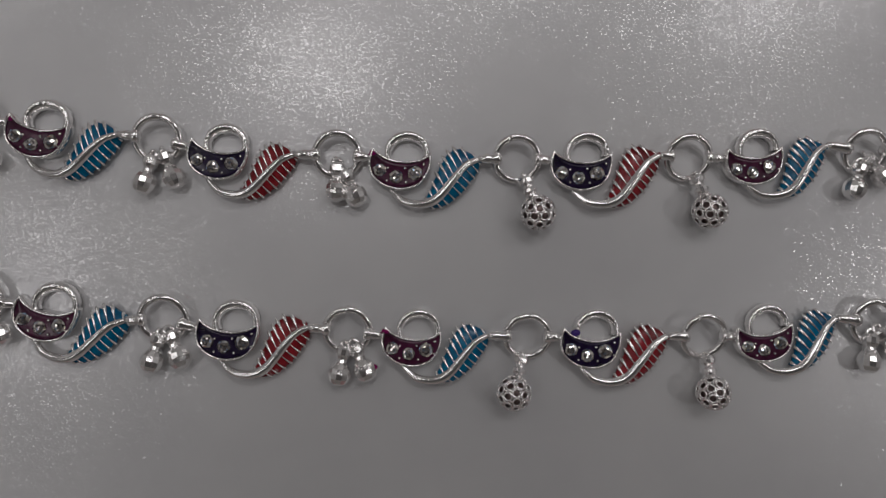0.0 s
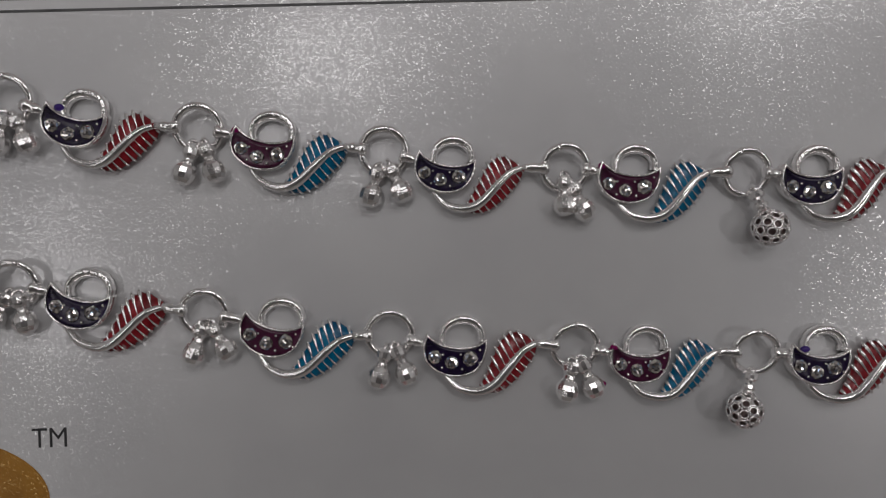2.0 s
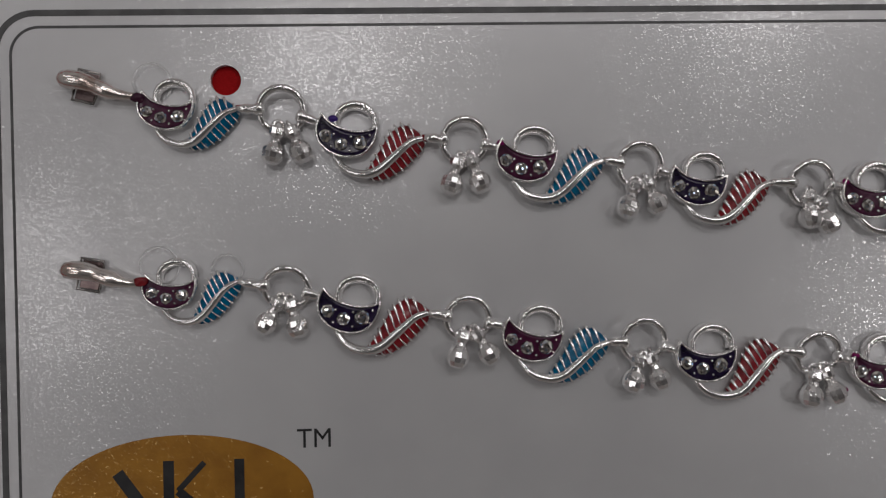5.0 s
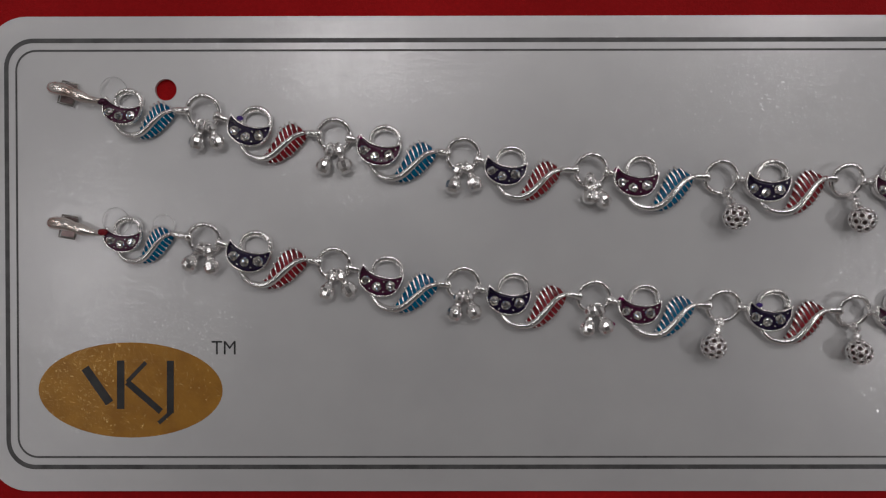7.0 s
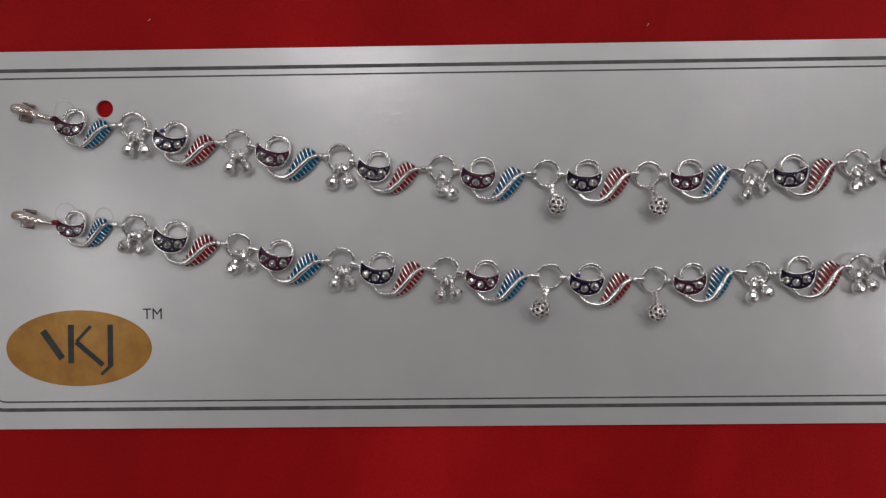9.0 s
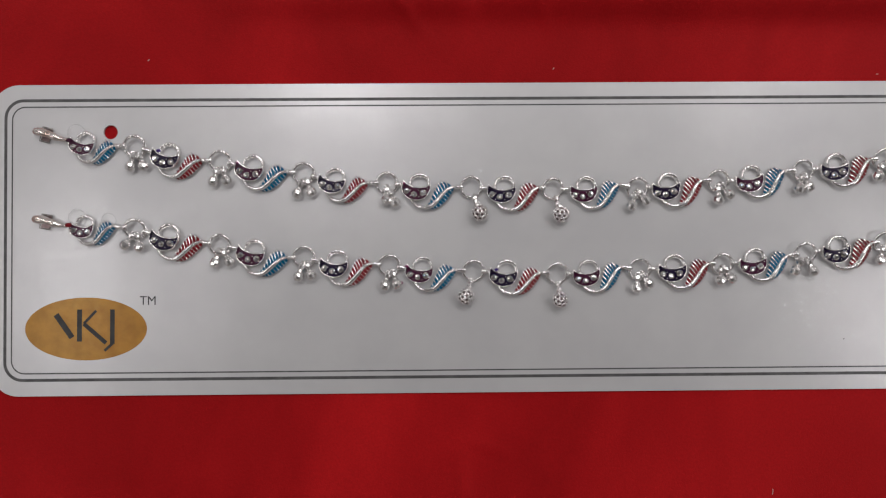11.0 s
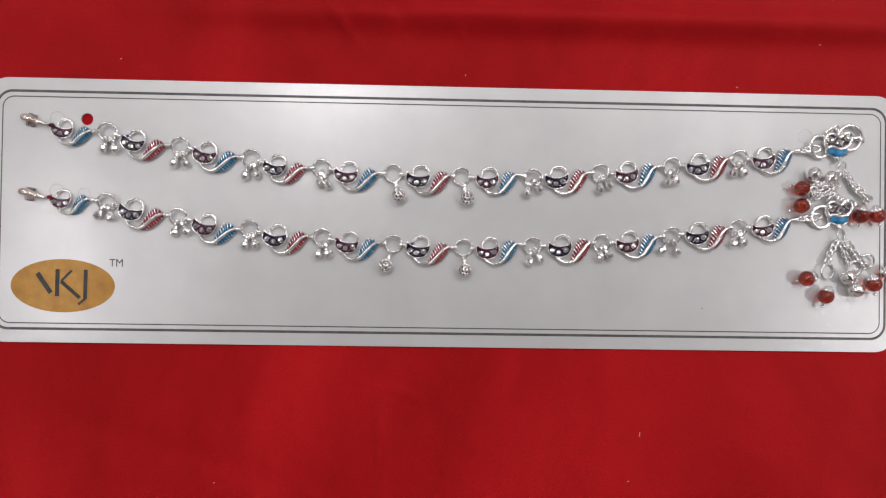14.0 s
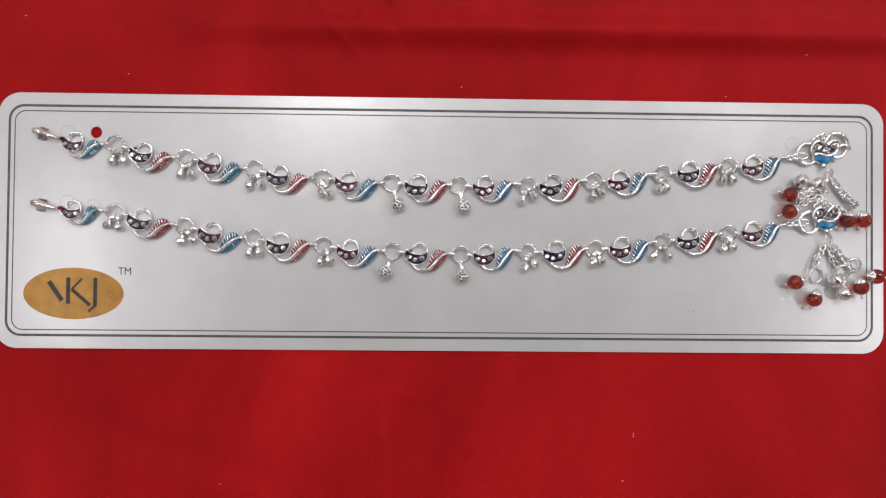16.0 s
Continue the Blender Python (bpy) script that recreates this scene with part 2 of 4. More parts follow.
def two_point(p, q, P, Q, z=0.0):
    """The turn, size and place that take p, q of a pattern to P, Q on the card (millimetres)."""
    a, b = complex(*q) - complex(*p), complex(*Q) - complex(*P)
    k = b / a
    o = complex(*P) - k * complex(*p)
    c, s = k.real, k.imag
    size = abs(k)
    return Matrix(((c, -s, 0, o.real * MM), (s, c, 0, o.imag * MM), (0, 0, size, z * MM), (0, 0, 0, 1)))


def aim(start, end, size=1.0):
    """Local y runs from end back to start, with its origin at start."""
    y = (Vector(start) - Vector(end)).normalized()
    x = y.cross(Vector((0, 0, 1))).normalized()
    z = x.cross(y)
    m = Matrix((x, y, z)).transposed().to_4x4()
    return Matrix.Translation(start) @ m @ Matrix.Scale(size, 4)


def box(bm, x0, y0, z0, x1, y1, z1):
    bmesh.ops.create_cube(bm, size=1, matrix=Matrix.Translation(((x0 + x1) / 2, (y0 + y1) / 2, (z0 + z1) / 2)) @ Matrix.Diagonal((x1 - x0, y1 - y0, z1 - z0, 1)))
    return bm


def rounded(x0, y0, x1, y1, r, n=10):
    out = []
    for cx, cy, a in ((x1 - r, y1 - r, 0), (x0 + r, y1 - r, 90), (x0 + r, y0 + r, 180), (x1 - r, y0 + r, 270)):
        out += [(cx + r * math.cos(radians(a + 90 * i / n)), cy + r * math.sin(radians(a + 90 * i / n))) for i in range(n + 1)]
    return out


# ---- room ----
def structure(name, bm, mat, label):
    return tagged(part(name, bm, mat, None, label, smooth=False), "", name.split("_")[0], "", "structure")


# unseen shell, added to shape bounced light and what the silver reflects
structure("floor", box(bmesh.new(), -1.9, -1.9, -0.86, 2.1, 2.1, -0.76), STONE_FLOOR, "grey stone floor of the shop")
structure("ceiling", box(bmesh.new(), -1.9, -1.9, CEILING, 2.1, 2.1, CEILING + 0.1), CEILING_PAINT, "unseen plain painted ceiling over the counter, toned for reflections")
structure("wall_north", box(bmesh.new(), -1.9, 2.0, -0.76, 2.1, 2.1, CEILING), PLASTER, "plain white plaster wall")
structure("wall_south", box(bmesh.new(), -1.9, -1.9, -0.76, 2.1, -1.8, CEILING), SHOP_WALL, "plain cream painted wall")
structure("wall_west", box(bmesh.new(), -1.9, -1.8, -0.76, -1.8, 2.0, CEILING), PLASTER, "plain white plaster wall")
structure("wall_east", box(bmesh.new(), 2.0, -1.8, -0.76, 2.1, 2.0, CEILING), GREY_WALL, "plain grey painted wall")

for x, y, w, d, _ in LAMPS_AND_FILL:
    fitting = thing("light_or_fill", "unseen white metal ceiling light fitting, five of the eight added as fill", "lamp", "ceiling lights", (x / MM, y / MM, CEILING / MM))
    tray = bmesh.new()
    box(tray, x - w / 2 - 0.02, y - d / 2 - 0.02, CEILING - 0.03, x + w / 2 + 0.02, y + d / 2 + 0.02, CEILING)
    part("tray", tray, WHITE_METAL, fitting, smooth=False)

counter = thing("table", "dark wooden table under the red cloth", "table", "", (140, 40, -760))
part("tabletop", box(bmesh.new(), -0.5, -0.45, -0.045, 0.78, 0.55, -0.012), TABLE_WOOD, counter, smooth=False)
for x in (-0.45, 0.68):
    for y in (-0.40, 0.45):
        part("leg", box(bmesh.new(), x, y, -0.76, x + 0.05, y + 0.05, -0.045), TABLE_WOOD, counter, smooth=False)


# ---- red cloth ----
def crease(x, y, ax, ay, bx, by, wide):
    """How near (x, y) lies to the line a-b, 1 on it and 0 far off."""
    dx, dy = bx - ax, by - ay
    f = max(0.0, min(1.0, ((x - ax) * dx + (y - ay) * dy) / (dx * dx + dy * dy)))
    d = math.hypot(x - ax - f * dx, y - ay - f * dy) / wide
    return math.exp(-d * d) * math.sin(math.pi * min(max(f, 0.02), 0.98)) ** 0.5


def cloth_height(x, y):
    """Millimetres; flat where the card lies."""
    away = max(-4 - x, x - 288, -4 - y, y - 85, 0.0)
    free = 1 - math.exp(-(away / 14.0) ** 2)
    h = 1.6 * noise.noise(Vector((x / 70, y / 55, 3.1))) + 0.5 * noise.noise(Vector((x / 24, y / 24, 8.7)))
    h += 5.0 * crease(x, y, 60, 104, 330, 104, 5) - 1.4 * crease(x, y, 112, 126, 128, 100, 2.5)
    h += 0.7 * crease(x, y, 92, 124, 114, 90, 1.7) + 0.6 * crease(x, y, 106, 103, 124, 82, 1.3) + 0.6 * crease(x, y, 118, 122, 109, 95, 1.5)
    h += 0.5 * crease(x, y, 141, 104, 146, 95, 1.3)
    h += 1.0 * crease(x, y, 121, -2, 123, -60, 2.0) + 0.8 * crease(x, y, 121, -11, 134, -15, 1.5) - 0.7 * crease(x, y, 20, -20, 100, -45, 5)
    return -0.7 + free * h


def cloth():
    bm = bmesh.new()
    xs = sorted({-440, -380, -320, -260, -210, -170, -140, -110, -85, -65, -50} | set(range(-40, 330, 4)) | set(range(88, 152)) | {340, 360, 385, 415, 450, 500, 560, 620, 700})
    ys = sorted({-420, -360, -300, -240, -190, -150, -120, -95, -80} | set(range(-72, 140, 2)) | set(range(-24, 0)) | set(range(80, 126)) | {145, 155, 170, 195, 230, 280, 340, 420, 500})
    grid = [[bm.verts.new(V(x, y, cloth_height(x, y))) for x in xs] for y in ys]
    low = [[bm.verts.new(V(x, y, cloth_height(x, y) - 0.9)) for x in xs] for y in ys]
    for g, flip in ((grid, False), (low, True)):
        for j in range(len(ys) - 1):
            for i in range(len(xs) - 1):
                f = (g[j][i], g[j][i + 1], g[j + 1][i + 1], g[j + 1][i])
                bm.faces.new(f[::-1] if flip else f)
    nx, ny = len(xs), len(ys)
    rim = [(0, i) for i in range(nx)] + [(j, nx - 1) for j in range(1, ny)] + [(ny - 1, i) for i in range(nx - 2, -1, -1)] + [(j, 0) for j in range(ny - 2, 0, -1)]
    for (a, b), (c, d) in zip(rim, rim[1:] + rim[:1]):
        bm.faces.new((grid[a][b], grid[c][d], low[c][d], low[a][b]))
    return tagged(part("tablecloth", bm, VELVET), "soft deep red velvet cloth with faint folds", "cloth")


cloth()


# ---- printed card ----
CARD = (-0.4, 0.4, 283.85, 81.4)
FRAME = (3.15, 4.55, 280.05, 77.3)
CARD_THICK = 0.6
CARD_TURN = 0.0048


def laid(x, y, z=0.0):
    """A point of the card, which lies a little turned on the cloth."""
    return V(x - CARD_TURN * y, y + CARD_TURN * x, z)


def card():
    c = thing("jewellery_card", "white pearly plastic display card with rounded corners on red cloth", "card", "", (0, 0, -CARD_THICK))
    bm = bmesh.new()
    loops = [rounded(*CARD, 7.0), [(30.33 + 1.85 * math.cos(a), 68.95 + 1.85 * math.sin(a)) for a in (i * math.tau / 28 for i in range(28))]]
    edges = []
    for outline in loops:
        vs = [bm.verts.new(laid(x, y)) for x, y in outline]
        edges += [bm.edges.new((a, b)) for a, b in zip(vs, vs[1:] + vs[:1])]
    bmesh.ops.triangle_fill(bm, use_beauty=True, edges=edges)
    faces = bm.faces[:]
    made = bmesh.ops.extrude_face_region(bm, geom=faces)
    bmesh.ops.translate(bm, verts=[v for v in made["geom"] if isinstance(v, bmesh.types.BMVert)], vec=V(0, 0, -CARD_THICK))
    part("sheet", bm, FILM, c, smooth=False)

    def band(name, inset, wide, r, label):
        bm = bmesh.new()
        x0, y0, x1, y1 = FRAME
        a = rounded(x0 + inset - wide / 2, y0 + inset - wide / 2, x1 - inset + wide / 2, y1 - inset + wide / 2, r + wide / 2)
        b = rounded(x0 + inset + wide / 2, y0 + inset + wide / 2, x1 - inset - wide / 2, y1 - inset - wide / 2, r - wide / 2)
        va, vb = [[bm.verts.new(laid(x, y, 0.02)) for x, y in o] for o in (a, b)]
        for k in range(len(va)):
            j = (k + 1) % len(va)
            bm.faces.new((va[k], va[j], vb[j], vb[k]))
        part(name, bm, INK, c, label, smooth=False)

    band("thick_line", 0.0, 0.78, 4.6, "thick dark grey printed line")
    band("thin_line", 1.7, 0.34, 3.4, "thin dark grey printed line")

    bm = bmesh.new()
    bm.faces.new([bm.verts.new(V(24.0 + 15.75 * math.cos(a), 17.85 + 8.15 * math.sin(a), 0.02)) for a in (i * math.tau / 64 for i in range(64))])
    oval = part("oval_print", bm, GOLD_INK, c, "golden brown printed oval", smooth=False)
    # the brand mark, as plain dark strokes
    for k, (x0, y0, x1, y1, w) in enumerate(((16.2, 21.6, 20.4, 15.6, 1.5), (22.3, 22.9, 22.3, 14.6, 1.3), (26.6, 22.6, 23.4, 19.2, 0.7), (23.4, 19.2, 29.2, 14.2, 1.1), (30.8, 22.9, 30.8, 13.9, 1.2), (30.9, 14.1, 28.8, 12.2, 0.7))):
        bm = bmesh.new()
        s = Vector((y1 - y0, x0 - x1)).normalized() * w / 2
        bm.faces.new([bm.verts.new(V(x, y, 0.026 + 0.005 * k)) for x, y in ((x0 + s.x, y0 + s.y), (x1 + s.x, y1 + s.y), (x1 - s.x, y1 - s.y), (x0 - s.x, y0 - s.y))])
        part("stroke", bm, BLACK_INK, oval, "", smooth=False)

    text = bpy.data.curves.new("trademark_sign", "FONT")
    text.body, text.size, text.align_x = "TM", 3.15 * MM, "LEFT"
    shape = new("trademark_sign", text)
    bpy.context.view_layer.update()
    me = bpy.data.meshes.new_from_object(shape.evaluated_get(bpy.context.evaluated_depsgraph_get()))
    bpy.data.objects.remove(shape)
    bpy.data.curves.remove(text)
    xs, ys = [v.co.x for v in me.vertices], [v.co.y for v in me.vertices]
    fit = Matrix.Diagonal((4.1 * MM / (max(xs) - min(xs)), 2.3 * MM / (max(ys) - min(ys)), 1, 1)) @ Matrix.Translation((-min(xs), -min(ys), 0))
    me.transform(Matrix.Translation(V(37.85, 24.0, 0.02)) @ Matrix.Rotation(radians(0.2), 4, "Z") @ fit)
    me.materials.clear()
    me.materials.append(BLACK_INK)
    put("trademark_sign", me, c, Matrix.Identity(4), "small black printed letters TM")


card()


# ---- patterns of the anklets' pieces, in millimetres ----
HORN, LEAF_TIP = (0.0, 0.0), (12.53, -2.03)
CUP_LOW = spline([(0.0, 0.4, 0), (-0.45, -0.5, 0), (-0.7, -1.65, 0), (-0.4, -3.0, 0), (0.7, -4.15, 0), (2.1, -4.8, 0), (3.7, -4.92, 0), (5.2, -4.45, 0), (6.2, -3.35, 0), (6.7, -2.1, 0), (6.85, -0.9, 0)], 34)
CUP_HIGH = spline([(6.85, -0.9, 0), (5.6, -1.5, 0), (3.8, -1.65, 0), (1.95, -1.2, 0), (0.7, -0.45, 0), (0.0, 0.4, 0)], 18)


def crescent(inset):
    """The outline of the cup: a bowl below, a shallower arc above, between two horns."""
    loop = [(p.x, p.y) for p in CUP_LOW[:-1] + CUP_HIGH[:-1]]
    out = []
    for k, (x, y) in enumerate(loop):
        (ax, ay), (bx, by) = loop[k - 1], loop[(k + 1) % len(loop)]
        tx, ty = bx - ax, by - ay
        d = math.hypot(tx, ty)
        out.append((x - ty / d * inset, y + tx / d * inset))
    return out


def cup_plate(bm, inset, z0, z1, dip):
    """A solid filling of the cup between two heights, its top dipping by dip along the middle."""
    n, m = 20, 6
    loop = crescent(inset)
    low, high = loop[:len(CUP_LOW)], [loop[0]] + loop[:len(CUP_LOW) - 2:-1]

    def along(pts, f):
        k = min(int(f * (len(pts) - 1)), len(pts) - 2)
        return Vector((*pts[k], 0)).lerp(Vector((*pts[k + 1], 0)), f * (len(pts) - 1) - k)

    top, base = [], []
    for i in range(n + 1):
        p, q = along(low, i / n), along(high, i / n)
        across = [p.lerp(q, j / m) for j in range(m + 1)]
        top.append([bm.verts.new(V(v.x, v.y, z1 - dip * math.sin(math.pi * j / m))) for j, v in enumerate(across)])
        base.append([bm.verts.new(V(v.x, v.y, z0)) for v in across])
    for i in range(n):
        for j in range(m):
            bm.faces.new((top[i][j], top[i + 1][j], top[i + 1][j + 1], top[i][j + 1]))
            bm.faces.new((base[i][j], base[i][j + 1], base[i + 1][j + 1], base[i + 1][j]))
        for j in (0, m):
            bm.faces.new((top[i][j], top[i + 1][j], base[i + 1][j], base[i][j]))
    for i in (0, n):
        for j in range(m):
            bm.faces.new((top[i][j], top[i][j + 1], base[i][j + 1], base[i][j]))


def hoop_loop(cx, cy, rx, ry, n=40):
    return [(cx + rx * math.cos(a), cy + ry * math.sin(a)) for a in (radians(-22 + 226 * i / (n - 1)) for i in range(n))]


def cup_frame_mesh():
    bm = bmesh.new()
    tube(bm, [V(x, y, 1.72) for x, y in crescent(0.1)], 0.13 * MM, 7, True)
    cup_plate(bm, 0.08, 0.15, 1.2, 0.0)
    # wall between back and rim
    out, inn = crescent(0.0), crescent(0.2)
    a, b, c, d = [[bm.verts.new(V(x, y, z)) for x, y in o] for o, z in ((out, 0.2), (out, 1.75), (inn, 1.75), (inn, 0.9))]
    for p, q in ((a, b), (b, c), (c, d)):
        for k in range(len(p)):
            j = (k + 1) % len(p)
            bm.faces.new((p[k], p[j], q[j], q[k]))
    # the broad hoop over the cup, its inner wall sloping down
    shape = [(hoop_loop(4.05, -0.35, 2.78, 2.5), 0.25), (hoop_loop(4.05, -0.35, 2.82, 2.55), 1.0), (hoop_loop(4.04, -0.37, 2.7, 2.42), 1.38), (hoop_loop(4.03, -0.41, 2.5, 2.2), 1.56), (hoop_loop(4.02, -0.46, 2.26, 1.94), 1.5), (hoop_loop(4.01, -0.51, 2.04, 1.68), 1.25), (hoop_loop(4.0, -0.55, 1.92, 1.53), 0.85), (hoop_loop(4.0, -0.55, 1.9, 1.5), 0.25)]
    rows = [[bm.verts.new(V(x + 0.03 * math.sin(i * 1.7), y, z + 0.04 * math.sin(i * 2.3))) for i, (x, y) in enumerate(o)] for o, z in shape]
    for p, q in zip(rows, rows[1:] + rows[:1]):
        for k in range(len(p) - 1):
            bm.faces.new((p[k], p[k + 1], q[k + 1], q[k]))
    return mesh_of("link", bm, SILVER)


def cup_enamel_mesh(mat):
    bm = bmesh.new()
    cup_plate(bm, 0.17, 1.25, 1.66, 0.1)
    return mesh_of("cup_enamel", bm, mat)


def stone_mesh(r):
    """A round cut stone: a girdle, two rows of kite facets and a table, every facet on its own."""
    bm = bmesh.new()
    n = 9
    levels = [(1.0, 0.0), (1.0, 0.12), (0.84, 0.34), (0.58, 0.52), (0.36, 0.58)]
    rings = [[bm.verts.new(V(r * f * math.cos((k + 0.5 * (i % 2)) * math.tau / n), r * f * math.sin((k + 0.5 * (i % 2)) * math.tau / n), h * r + random.uniform(-0.05, 0.05) * r)) for k in range(n)] for i, (f, h) in enumerate(levels)]
    for i, (a, b) in enumerate(zip(rings, rings[1:])):
        for k in range(n):
            j = (k + 1) % n
            if i % 2 == 0:
                bm.faces.new((a[k], a[j], b[k]))
                bm.faces.new((a[j], b[j], b[k]))
            else:
                bm.faces.new((a[k], b[j], b[k]))
                bm.faces.new((a[k], a[j], b[j]))
    bmesh.ops.poke(bm, faces=[bm.faces.new(rings[-1])])
    bm.faces.new(rings[0])
    bmesh.ops.recalc_face_normals(bm, faces=bm.faces)
    bmesh.ops.split_edges(bm, edges=bm.edges)
    me = bpy.data.meshes.new("stone")
    bm.to_mesh(me)
    bm.free()
    me.materials.append(STONE)
    return me


def bead_seat_mesh():
    bm = bmesh.new()
    for x, y, r in ((1.55, -2.2, 0.17), (1.3, -3.7, 0.16), (3.6, -2.4, 0.17), (3.6, -4.1, 0.17), (5.9, -2.1, 0.17), (5.65, -3.6, 0.15)):
        ball(bm, V(x, y, 1.7), r * MM, 8, 6)
    return mesh_of("bead_seat", bm, SILVER)


STEM = spline([(1.6, -4.7, 0.9), (2.8, -6.15, 1.2), (4.4, -6.8, 1.45), (6.0, -6.8, 1.65), (7.35, -6.15, 1.75), (8.7, -4.85, 1.8), (9.8, -3.7, 1.8), (11.05, -2.6, 1.7), (12.53, -2.03, 1.5)], 41)
LEAF_FROM, LEAF_STEPS = 14, 26
UPPER = spline([(0, 0.6, 0), (1, 1.45, 0), (2, 2.2, 0), (3, 2.7, 0), (4, 2.75, 0), (5, 2.15, 0), (6, 0.5, 0)], 27)
LOWER = spline([(0, 0.8, 0), (1, 1.2, 0), (2, 1.55, 0), (3, 1.8, 0), (4, 1.75, 0), (5, 1.5, 0), (6, 0.4, 0)], 27)


def leaf_point(i, side, f):
    """A point of the leaf: i along the stem (0 to 26), side up (1) or down (-1), f from stem to edge."""
    k = min(int(i), LEAF_STEPS - 1)
    s = STEM[LEAF_FROM + k].lerp(STEM[LEAF_FROM + k + 1], i - k)
    edge = (UPPER if side > 0 else LOWER)
    edge = edge[k].lerp(edge[k + 1], i - k).y
    wide = edge * f
    lean = Vector((-0.28, 0.96)) if side > 0 else Vector((0.60, -0.80))
    bend = 0.22 * f * f * edge
    return Vector((s.x + lean.x * wide - side * bend * 0.5, s.y + lean.y * wide, s.z - 0.2 - 0.75 * f * f))


VEINS = 10


def leaf_frame_mesh():
    """Stem and raised veins, thick towards the edge."""
    bm = bmesh.new()
    n = len(STEM)
    radii = [(0.34 + 0.24 * math.sin(math.pi * min(1, i / (n - 1) * 1.02)) ** 0.8) * MM for i in range(n)]
    tube(bm, [p * MM for p in STEM], radii, 8)
    for side in (1, -1):
        for i in range(VEINS):
            pts = [leaf_point(1.0 + i * (LEAF_STEPS - 2.2) / (VEINS - 1), side, f) + Vector((0, 0, 0.02 + 0.16 * f)) for f in (0.0, 0.25, 0.5, 0.75, 0.95, 1.08, 1.13)]
            k = 1.15 if side > 0 else 0.75
            tube(bm, [p * MM for p in pts], [r * k * MM for r in (0.03, 0.05, 0.10, 0.17, 0.21, 0.17, 0.05)], 7)
    return mesh_of("leaf_frame", bm, SILVER)


def leaf_enamel_mesh(mat):
    bm = bmesh.new()
    across = [(1, 1.0), (1, 0.75), (1, 0.5), (1, 0.25), (1, 0.0), (-1, 0.25), (-1, 0.5), (-1, 0.75), (-1, 1.0)]
    top, low = [], []
    for i in range(LEAF_STEPS + 1):
        notch = 0.97 + 0.07 * math.cos((i - 1.0) * (VEINS - 1) / (LEAF_STEPS - 2.2) * math.tau)
        top.append([bm.verts.new(leaf_point(i, s, f * notch) * MM) for s, f in across])
        low.append([bm.verts.new((leaf_point(i, s, f * notch * 0.97) - Vector((0, 0, 0.45))) * MM) for s, f in across])
    m = len(across)
    for i in range(LEAF_STEPS):
        for k in range(m - 1):
            bm.faces.new((top[i][k], top[i][k + 1], top[i + 1][k + 1], top[i + 1][k]))
            bm.faces.new((low[i][k + 1], low[i][k], low[i + 1][k], low[i + 1][k + 1]))
        for k in (0, m - 1):
            bm.faces.new((top[i][k], top[i + 1][k], low[i + 1][k], low[i][k]))
    for i in (0, LEAF_STEPS):
        for k in range(m - 1):
            bm.faces.new((top[i][k], top[i][k + 1], low[i][k + 1], low[i][k]))
    return mesh_of("leaf_enamel", bm, mat)


def charm_mesh():
    """A little drop with a loop, a waist and a diamond-cut ball; from its loop (0) down to the ball's centre (-3)."""
    bm = bmesh.new()
    lathe(bm, [(r * MM, h * MM) for r, h in ((0.45, 0.62), (0.86, 0.5), (1.0, 0.15), (1.0, -0.55), (0.86, -0.8), (0.62, -1.1), (0.72, -1.45), (0.98, -1.75), (1.28, -2.25), (1.40, -2.85), (1.30, -3.5), (0.95, -4.0), (0.5, -4.25), (0.15, -4.3))], 12)
    return mesh_of("charm", bm, SILVER, smooth=False)


def charm_loop_mesh():
    bm = bmesh.new()
    tube(bm, [Vector((0, p.x, p.y)) for p in circle((0.55 * MM, 0, 0), 0.62 * MM, 16)], 0.27 * MM, 6, True, up=Vector((1, 0, 0)))
    return mesh_of("loop", bm, SILVER)


def bell_mesh(r):
    """A pierced ball: a net of small rings with grains between them."""
    src = bmesh.new()
    bmesh.ops.create_icosphere(src, subdivisions=2, radius=1.0)
    bm = bmesh.new()
    for v in src.verts:
        nrm = v.co.normalized()
        x = nrm.orthogonal().normalized()
        y = nrm.cross(x)
        pts = [(nrm * r * MM) + (x * math.cos(a) + y * math.sin(a)) * 0.245 * r * MM for a in (k * math.tau / 12 for k in range(12))]
        tube(bm, pts, 0.075 * r * MM, 6, True, up=nrm)
    for f in src.faces:
        ball(bm, f.calc_center_median().normalized() * r * 0.99 * MM, 0.095 * r * MM, 8, 6)
    src.free()
    bmesh.ops.translate(bm, verts=bm.verts, vec=V(0, -4.6, 0))
    return mesh_of("bell", bm, SILVER)


def bell_shade_mesh(r):
    # dark ball that stands for the shade within the hollow bell
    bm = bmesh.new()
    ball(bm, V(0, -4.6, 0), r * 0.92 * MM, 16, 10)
    return mesh_of("shade_core", bm, SHADED_SILVER)


def bell_neck_mesh(r):
    bm = bmesh.new()
    lathe(bm, [(a * MM, h * MM) for a, h in ((0.4, 0.7), (0.95, 0.5), (1.08, 0.1), (1.02, -0.4), (0.66, -0.75), (0.62, -1.05), (0.95, -1.3), (1.0, -1.7), (0.8, -2.0), (1.15, -2.4), (1.0, -2.8))], 12)
    return mesh_of("neck", bm, SILVER, smooth=False)


def jump_ring_mesh(r, wire):
    bm = bmesh.new()
    pts = circle((0, 0, 0), r * MM, 64)
    tube(bm, [p + Vector((0, 0, 0.09 * MM * math.cos(i / 64 * math.pi))) * (1 if i % 63 else 0.9) for i, p in enumerate(pts + [pts[0] * 1.012])], wire * MM, 8)
    return mesh_of("jump_ring", bm, SILVER)


